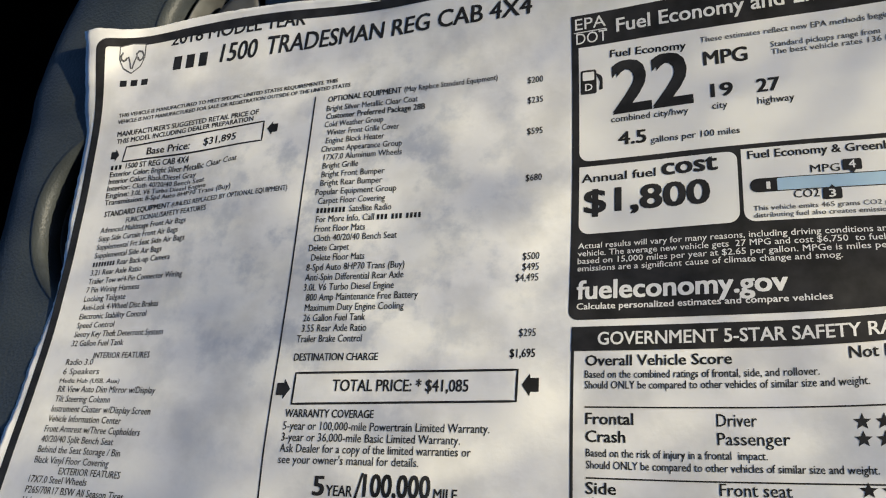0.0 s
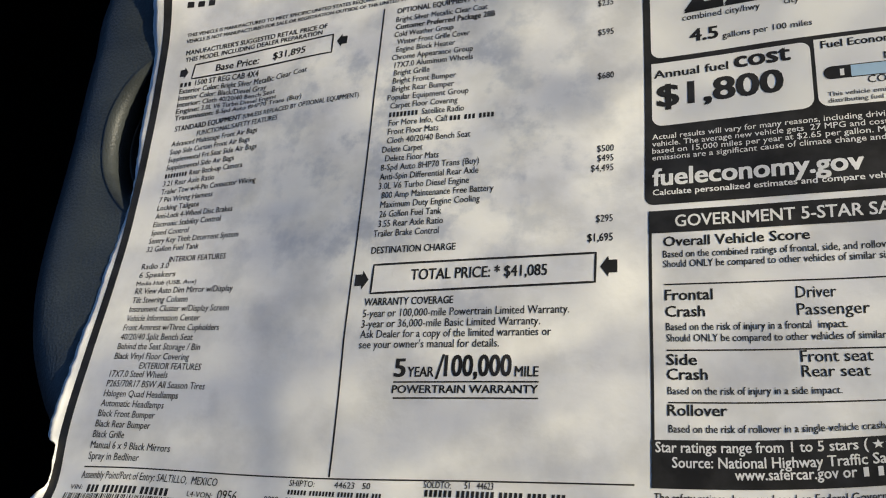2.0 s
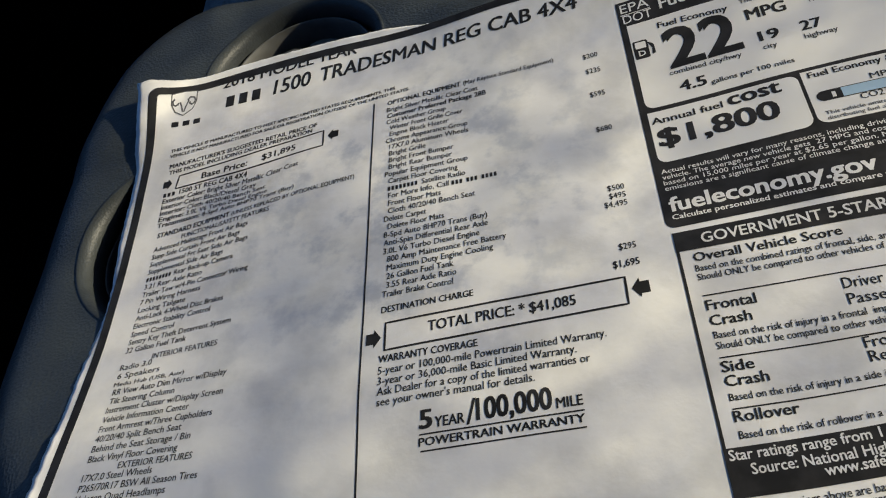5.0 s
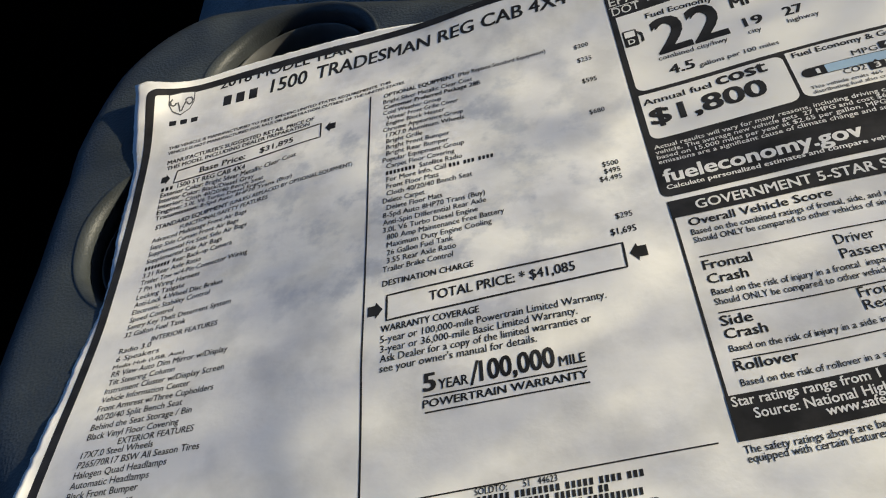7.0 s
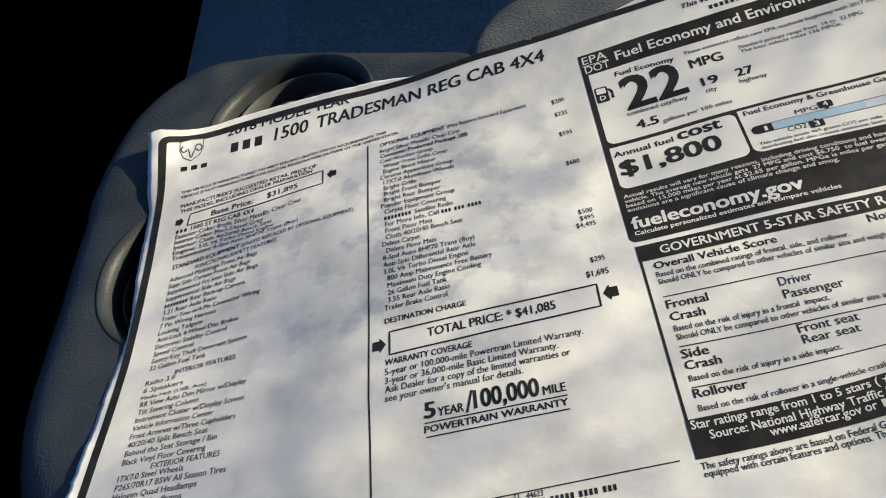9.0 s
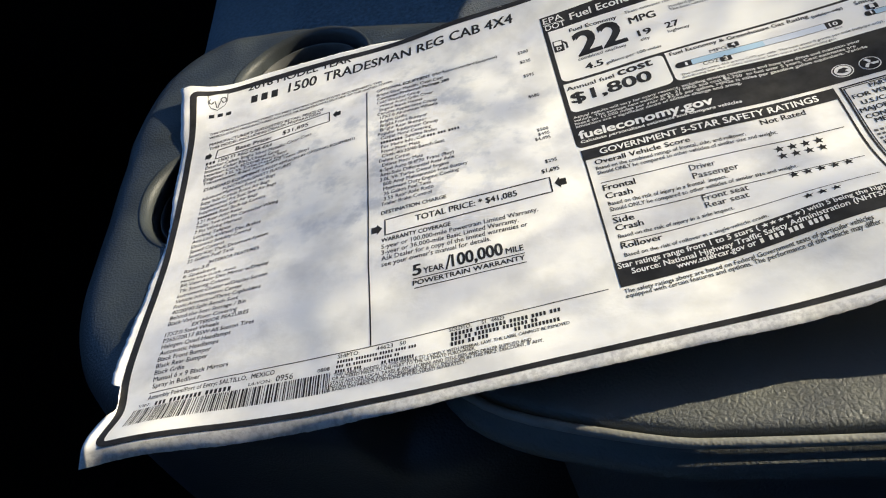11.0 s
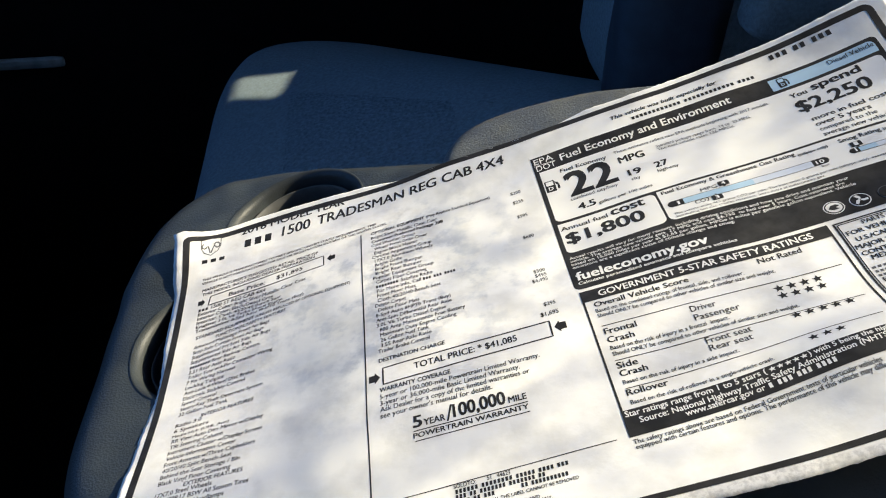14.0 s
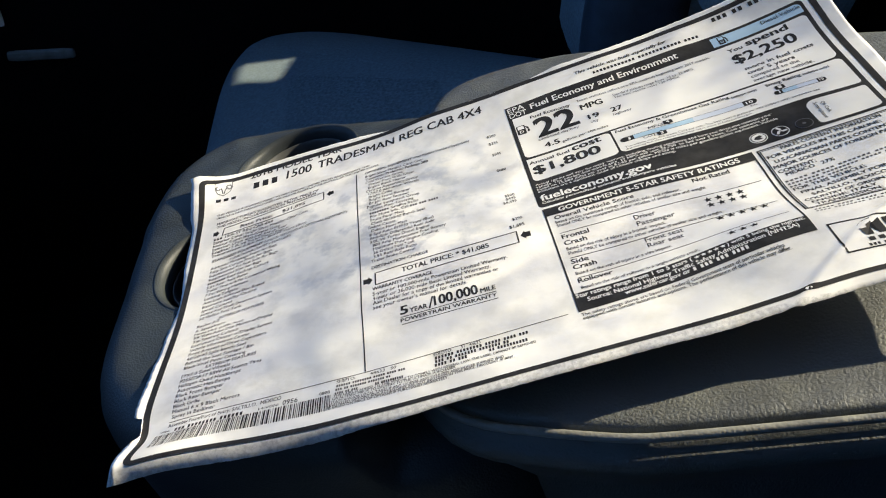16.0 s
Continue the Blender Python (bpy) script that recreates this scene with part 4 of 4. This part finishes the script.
# ---- the folded armrest with its cup holders, turned a little against the sheet
TURN = radians(-14.5)


def placed(u, v, z):
    return (u * math.cos(TURN) - v * math.sin(TURN), u * math.sin(TURN) + v * math.cos(TURN), z)


armrest = thing("centre_armrest", "folded-down grey centre armrest with a vinyl pad and cup holders", "armrest")


def tray_top(v, u=-0.17):
    """Level of the tray: a shallow dish, dropping to the padding's end."""
    x, y, _ = placed(u, v, 0)
    z = -0.0035 + 0.10 * max(0.0, -0.192 - u) + 0.075 * max(0.0, -0.12 - v) * sstep((-0.07 - u) / 0.08)
    z -= 0.0040 * math.exp(-(((y + 0.09) / 0.05) ** 2)) * sstep((-0.07 - u) / 0.08)
    z += 0.0025 * sstep((y + 0.015) / 0.02) * sstep((-0.175 - x) / 0.02)
    return z - 0.026 * sstep((u + 0.058) / 0.02)


def tray_outline(a):
    """Outline of the tray at an angle round its middle: a box with a round, slanted nose."""
    c, s = math.cos(a), math.sin(a)
    n = 3.8
    r = (abs(c) ** n + abs(s) ** n) ** (-1 / n)
    u, v = -0.11 + 0.149 * r * c, -0.105 + (0.167 if s > 0 else 0.150) * r * s
    if v > 0:
        v -= 0.17 * max(0.0, u + 0.20)
    if u < 0:
        u += (0.11 * max(0.0, 0.0 - v) + 0.55 * max(0.0, -0.05 - v) ** 2) * min(1.0, -u / 0.25)
    return u, v



def cup_rim(u0, v0, r):
    """The top of the tray rounded over into a well."""
    verts, faces, n = [], [], 96
    turns = [radians(a) for a in (0, 12, 25, 40, 55, 70, 90)]
    steps = [(r + 0.0058, -0.0012)] + [(r + 0.0046 * (1 - math.sin(w)), -0.0046 * (1 - math.cos(w)) + 0.0004) for w in turns] + [(r - 0.001, -0.016), (r - 0.0015, -0.024)]
    for rr, dz in steps:
        for k in range(n):
            w = 2 * math.pi * k / n
            u, v = u0 + rr * math.cos(w), v0 + rr * math.sin(w)
            near = max(0.0, 0.026 - (0.069 - 0.17 * max(0.0, u + 0.20) - v))
            verts.append(placed(u, v, tray_top(v, u) - 0.026 + math.sqrt(max(0.0, 0.026 ** 2 - near ** 2)) + dz))
    for a in range(len(steps) - 1):
        for k in range(n):
            faces.append((a * n + k, a * n + (k + 1) % n, (a + 1) * n + (k + 1) % n, (a + 1) * n + k))
    return verts, faces


def petal(centre, a0, a1, r0, r1, z):
    """A rounded rubber flap between two angles, sagging to the middle."""
    verts, faces, n, m = [], [], 14, 6
    for low in (0.0, -0.003):
        for i in range(m + 1):
            for k in range(n + 1):
                f, g = i / m, k / n
                w = a0 + (a1 - a0) * g
                r = r0 + (r1 - r0) * f * (1 - 0.10 * abs(2 * g - 1) ** 4)
                droop = 0.006 * (1 - f) ** 2 + 0.0012 * max(0.0, f - 0.8) * 5 + 0.0008 * abs(2 * g - 1) ** 6
                verts.append((centre[0] + r * math.cos(w), centre[1] + r * math.sin(w), z - droop + low))
    c = (n + 1) * (m + 1)
    for i in range(m):
        for k in range(n):
            q = i * (n + 1) + k
            faces += [(q, q + n + 1, q + n + 2, q + 1), (c + q, c + q + 1, c + q + n + 2, c + q + n + 1)]
    rim = list(range(n + 1)) + [i * (n + 1) + n for i in range(1, m + 1)] + [m * (n + 1) + k for k in range(n - 1, -1, -1)] + [i * (n + 1) for i in range(m - 1, 0, -1)]
    for p, q in zip(rim, rim[1:] + rim[:1]):
        faces.append((p, q, c + q, c + p))
    return verts, faces


CUPS = ((-0.147, -0.0085), (-0.1705, -0.1048), (-0.104, -0.192))
CUP_R = 0.0400


def tray_mesh():
    n = 420
    edge = 0.026
    loops = []
    out = [tray_outline(2 * math.pi * k / n) for k in range(n)]
    mid = (-0.11, -0.105)
    for s in (0.1, 0.18, 0.25, 0.32, 0.4, 0.47, 0.55, 0.62, 0.68, 0.73, 0.78, 0.82, 0.86, 0.895, 0.93, 0.955, 0.975, 0.99, 1.0):
        loop = []
        for u, v in out:
            far = math.hypot(u - mid[0], v - mid[1])
            d = (1 - s) * far
            drop = edge - math.sqrt(max(0.0, edge * edge - max(0.0, edge - d) ** 2))
            pu, pv = mid[0] + (u - mid[0]) * s, mid[1] + (v - mid[1]) * s
            loop.append((pu, pv, tray_top(pv, pu) - drop))
        loops.append(loop)
    for z, s in ((-0.075, 1.0), (-0.13, 0.99), (-0.20, 0.96)):
        loops.append([(mid[0] + (u - mid[0]) * s, mid[1] + (v - mid[1]) * s, z) for u, v in out])
    return rings(loops)


def cut(body, centres, r):
    """Round wells cut through the top of a body."""
    for u, v in centres:
        bm = bmesh.new()
        bmesh.ops.create_cone(bm, cap_ends=True, segments=96, radius1=r, radius2=r, depth=0.14)
        me = bpy.data.meshes.new("well")
        moved(bm, Matrix.Translation((u, v, 0.0))).to_mesh(me)
        bm.free()
        ob = new("well", me)
        mod = body.modifiers.new("well", "BOOLEAN")
        mod.operation, mod.object, mod.solver = "DIFFERENCE", ob, "EXACT"
        dg = bpy.context.evaluated_depsgraph_get()
        me = bpy.data.meshes.new_from_object(body.evaluated_get(dg))
        body.modifiers.clear()
        body.data = me
        bpy.data.objects.remove(ob)
    me.set_sharp_from_angle(angle=0.6)


tray = part("tray", tray_mesh(), TRAY, armrest, "dark grained plastic tray")
cut(tray, CUPS, CUP_R + 0.0044)
tray.data.transform(Matrix.Rotation(TURN, 4, "Z"))
for u, v in CUPS:
    z = tray_top(v)
    x, y, _ = placed(u, v, 0)
    rim = part("cup_rim", cup_rim(u, v, CUP_R), RIM, armrest, "worn grained rounded cup rim")
    wall = part("cup_well", lathe([(CUP_R - 0.0012, z - 0.018), (CUP_R - 0.002, z - 0.03), (CUP_R - 0.004, z - 0.062), (CUP_R - 0.008, z - 0.068), (0.004, z - 0.070), (0.0005, z - 0.070)], (x, y)), CUP, armrest, "deep dark cup well")
    part("cup_ring", lathe([(CUP_R - 0.0005, z - 0.0125), (0.0372, z - 0.0105), (0.0368, z - 0.0070), (0.0363, z - 0.0064), (0.0358, z - 0.0070), (0.0354, z - 0.0110), (0.0350, z - 0.030)], (x, y)), GRIP, wall, "grey rubber ring")
    for k in range(3):
        part("cup_grip", petal((x, y), radians(100 + 120 * k), radians(208 + 120 * k), 0.008, 0.0275, z - 0.0105), GRIP, wall, "grey rubber grip flap")


def pad_outline(k, n, grow=0.0):
    a = 2 * math.pi * k / n
    c, s = math.cos(a), math.sin(a)
    p = 8.0
    r = (abs(c) ** p + abs(s) ** p) ** (-1 / p)
    u, v = 0.24 + (0.317 + grow) * r * c, -0.0805 + (0.1635 + grow) * r * s
    if v > 0:
        v -= 0.13 * max(0.0, u - 0.14) * min(1.0, v / 0.05)
    if v < 0:
        v += 0.085 * max(0.0, u - 0.03) * min(1.0, -v / 0.2)
    if u < 0.2:
        u += (0.012 + 0.145 * max(0.0, 0.03 - v)) * min(1.0, (0.2 - u) / 0.2)
    return u, v


def pad_level(v, u=0.0):
    """Height of the padding's crown: it falls towards the driver's side and the rear."""
    return -0.0045 - 0.0410 * max(0.0, 0.0 - v) - 0.110 * max(0.0, u - 0.03)


def pad_loop(n, inset, drop, grow=0.0):
    """One loop of the padding's skin: set in from its outline, let down from its crown by drop(v)."""
    ring = [pad_outline(k, n, grow) for k in range(n)]
    loop = []
    for k, (u, v) in enumerate(ring):
        (ua, va), (ub, vb) = ring[k - 1], ring[(k + 1) % n]
        du, dv = ub - ua, vb - va
        w = math.hypot(du, dv)
        loop.append((u - dv / w * inset, v + du / w * inset, pad_level(v, u) - drop(v)))
    return loop


def pad_round(v):
    """Radius of the padding's shoulder: tight along the driver's side, full elsewhere."""
    return 0.0035 + 0.0090 * sstep((v + 0.21) / 0.08)


def pad_depth(v):
    """Drop from the crown to the seam."""
    return pad_round(v) + 0.013 * sstep((v + 0.21) / 0.08)


def pad_top():
    n = 240
    loops = []
    inner = pad_loop(n, 0.024, lambda v: 0.0)
    for s in (0.15, 0.4, 0.65, 0.85):
        loops.append([(0.24 + (u - 0.24) * s, -0.0805 + (v + 0.0805) * s, 0) for u, v, z in inner])
    loops = [[placed(u, v, pad_level(v, u)) for u, v, z in loop] for loop in loops]
    for d in (0.024, 0.020, 0.016, 0.012, 0.009, 0.006, 0.004, 0.002, 0.0008, 0.0):
        def fall(v, d=d):
            r = pad_round(v)
            return (r - math.sqrt(max(0.0, r * r - max(0.0, r - d) ** 2))) + 0.0016 * math.exp(-d / 0.008)
        loops.append([placed(*p) for p in pad_loop(n, d, fall)])
    loops.append([placed(*p) for p in pad_loop(n, -0.0008, lambda v: pad_depth(v) + 0.005)])
    return rings(loops)


def pad_side():
    n = 240
    loops = []
    for d, low in ((0.02, 0.0030), (-0.0025, 0.0036), (-0.0040, 0.0075), (-0.0058, 0.0088), (-0.0080, 0.0099), (-0.0094, 0.0124), (-0.0097, 0.0160), (-0.0075, 0.0220), (0.000, 0.034), (0.010, 0.055), (0.012, 0.10)):
        loops.append([placed(*p) for p in pad_loop(n, d, lambda v, low=low: pad_depth(v) + low)])
    return rings(loops)


part("pad_top", pad_top(), VINYL, armrest, "pebbled grey vinyl padding")
part("pad_side", pad_side(), VINYL, armrest, "pebbled grey vinyl side")
part("piping", tube([placed(*p) for p in pad_loop(240, -0.0035, lambda v: pad_depth(v) + 0.0006)], 0.0021, 8, True), PIPING, armrest, "raised piping along the seam")


# ---- seats beyond and beside the armrest
def seat_top(x, y):
    """Level of a cushion: flat in front, falling away behind a seam that runs slantwise to the back."""
    d = (x + 0.221) * 0.746 + (y - 0.55) * 0.666
    fall = 0.10 * max(0.0, d) + 2.4 * max(0.0, d) ** 2
    return -0.131 + 0.004 * bell(x, y, -0.20, 0.42, 0.10, 0.12) - fall


def seat_outline(a):
    """Plan of a cushion: straight sides and a full round corner in front on the door side."""
    c, s = math.cos(a), math.sin(a)
    n = 4.6 if s > 0 and c < 0 else 7.0
    r = (abs(c) ** n + abs(s) ** n) ** (-1 / n)
    return -0.0685 + 0.274 * r * c, 0.4075 + 0.2925 * r * s


def cushion_mesh(mirror):
    n, edge, mid = 300, 0.055, (-0.0685, 0.4075)
    out = [seat_outline(2 * math.pi * k / n) for k in range(n)]
    loops = []
    for q in [0.04 * k for k in range(1, 20)] + [0.79, 0.82, 0.85, 0.88, 0.905, 0.93, 0.95, 0.965, 0.98, 0.99, 1.0]:
        loop = []
        for x, y in out:
            d = (1 - q) * math.hypot(x - mid[0], y - mid[1])
            px, py = mid[0] + (x - mid[0]) * q, mid[1] + (y - mid[1]) * q
            loop.append((px, py, seat_top(px, py) - edge + math.sqrt(max(0.0, edge * edge - max(0.0, edge - d) ** 2))))
        loops.append(loop)
    for z, q in ((-0.30, 1.0), (-0.38, 0.98)):
        loops.append([(mid[0] + (x - mid[0]) * q, mid[1] + (y - mid[1]) * q, min(z, p[2])) for (x, y), p in zip(out, loops[-1])])
    verts, faces = rings(loops)
    if mirror < 0:
        verts, faces = [(x, -0.19 - y, z) for x, y, z in verts], [tuple(reversed(f)) for f in faces]
    return verts, faces


def seat(name, label, mirror=1):
    """A bench seat with a cushion, its seam, a dotted insert, a backrest, its side panel and bolster; mirrored across the armrest for the other side."""
    s = thing(name, label, "car seat")

    def side(y):
        return y if mirror > 0 else -0.19 - y

    part("cushion", cushion_mesh(mirror), CLOTH, s)
    line = [(-0.232 + 0.222 * k / 24, 0.562 - 0.250 * k / 24) for k in range(25)]
    part("seam", tube([(x, side(y), seat_top(x, y) - 0.0008) for x, y in line], 0.0016, 6), CLOTH, s, "sewn seam across the cushion")
    n, m, verts, faces = 30, 30, [], []
    for j in range(m + 1):
        for i in range(n + 1):
            x, y = -0.235 + 0.20 * i / n, 0.20 + (0.30 - 0.16 * i / n) * j / m
            rim = min(i, n - i, j, m - j) / 4
            verts.append((x, side(y), seat_top(x, y) - 0.0012 + 0.0024 * sstep(rim)))
    for j in range(m):
        for i in range(n):
            k = j * (n + 1) + i
            f = (k, k + 1, k + n + 2, k + n + 1)
            faces.append(f if mirror > 0 else tuple(reversed(f)))
    part("cushion_insert", (verts, faces), MESH_CLOTH, s, "dotted cloth insert")
    part("backrest", moved(soft_box(0.16, 0.26, 0.72, 0.06, 12), pose(0.282, side(0.385), 0.10, 0, 20, 0)), CLOTH, s)
    part("side_panel", moved(soft_box(0.10, 0.09, 0.60, 0.04, 8), pose(0.222, side(0.29), 0.08, 0, 20, 0)), SHADED_SIDE, s, "side panel with the shade put into its navy colour")
    part("side_bolster", moved(soft_box(0.14, 0.05, 0.25, 0.02, 8), pose(0.313, side(0.235), -0.015, 0, 27, 0)), CLOTH, s)
    return s


seat("passenger_seat", "grey cloth passenger bench seat mostly in shade")
seat("driver_seat", "grey cloth driver bench seat in shade", -1)

# ---- unseen rear window, its dirty glass mottling the sun on the sheet
pane_mat = bpy.data.materials.new("mottled_glass")
pane_mat.use_nodes = True
tree = pane_mat.node_tree
tree.nodes.clear()
out = tree.nodes.new("ShaderNodeOutputMaterial")
clear = tree.nodes.new("ShaderNodeBsdfTransparent")
dirt = noise_tex(tree, 52, 8.0, 0.66)
wide = tree.nodes.new("ShaderNodeVectorMath")
wide.operation = "MULTIPLY"
wide.inputs[1].default_value = (1.0, 1.0, SUN.x / SUN.z)
tree.links.new(dirt.inputs["Vector"].links[0].from_socket, wide.inputs[0])
tree.links.new(wide.outputs[0], dirt.inputs["Vector"])
ramp = tree.nodes.new("ShaderNodeValToRGB")
ramp.color_ramp.elements[0].position, ramp.color_ramp.elements[1].position = 0.40, 0.62
ramp.color_ramp.elements[0].color, ramp.color_ramp.elements[1].color = (0.64, 0.64, 0.66, 1), (0.89, 0.89, 0.88, 1)
tree.links.new(dirt.outputs["Fac"], ramp.inputs["Fac"])
last = ramp.outputs["Color"]
# glass spots added to shade the sheet: place there, reach across and up, density
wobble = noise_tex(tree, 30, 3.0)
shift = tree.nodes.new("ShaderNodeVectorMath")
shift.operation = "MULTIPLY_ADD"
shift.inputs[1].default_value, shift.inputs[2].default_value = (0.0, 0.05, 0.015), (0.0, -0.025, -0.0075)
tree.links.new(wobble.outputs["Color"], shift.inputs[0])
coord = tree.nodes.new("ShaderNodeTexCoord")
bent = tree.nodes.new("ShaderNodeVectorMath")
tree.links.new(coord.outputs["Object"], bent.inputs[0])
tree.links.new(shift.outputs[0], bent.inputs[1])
SHADE_SMEARS = ((-0.058, -0.022, 0.020, 0.036, 0.34), (-0.036, -0.072, 0.026, 0.026, 0.27), (-0.125, -0.105, 0.040, 0.045, 0.30), (-0.140, -0.180, 0.009, 0.030, 0.42),
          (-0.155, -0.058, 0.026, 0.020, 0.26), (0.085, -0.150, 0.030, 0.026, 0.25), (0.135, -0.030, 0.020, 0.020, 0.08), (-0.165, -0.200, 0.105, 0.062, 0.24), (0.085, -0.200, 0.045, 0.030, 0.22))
for px, py, rx, ry, dense in SHADE_SMEARS:
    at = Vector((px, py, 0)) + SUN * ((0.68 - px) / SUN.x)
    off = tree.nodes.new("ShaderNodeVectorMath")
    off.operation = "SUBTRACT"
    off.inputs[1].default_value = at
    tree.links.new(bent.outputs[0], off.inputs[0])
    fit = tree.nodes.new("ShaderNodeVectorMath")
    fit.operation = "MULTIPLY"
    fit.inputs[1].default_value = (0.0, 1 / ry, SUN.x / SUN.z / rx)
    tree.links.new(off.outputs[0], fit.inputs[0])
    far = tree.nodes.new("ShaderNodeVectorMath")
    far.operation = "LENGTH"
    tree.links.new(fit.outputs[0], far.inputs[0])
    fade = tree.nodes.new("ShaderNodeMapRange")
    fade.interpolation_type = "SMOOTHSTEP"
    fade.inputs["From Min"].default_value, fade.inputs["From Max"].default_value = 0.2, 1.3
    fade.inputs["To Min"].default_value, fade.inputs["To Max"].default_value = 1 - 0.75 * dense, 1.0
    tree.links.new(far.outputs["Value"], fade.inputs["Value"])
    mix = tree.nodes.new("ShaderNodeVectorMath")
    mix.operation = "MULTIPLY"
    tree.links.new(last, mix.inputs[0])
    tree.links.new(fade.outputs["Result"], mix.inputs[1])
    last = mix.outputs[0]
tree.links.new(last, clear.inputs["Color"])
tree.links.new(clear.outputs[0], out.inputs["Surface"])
window = tagged(part("window_1", slab(0.678, 0.682, -0.36, 0.55, 0.10, 0.80), pane_mat, None, "", False), "unseen rear window, its dirty glass set to mottle the sun", "window", "", "structure")
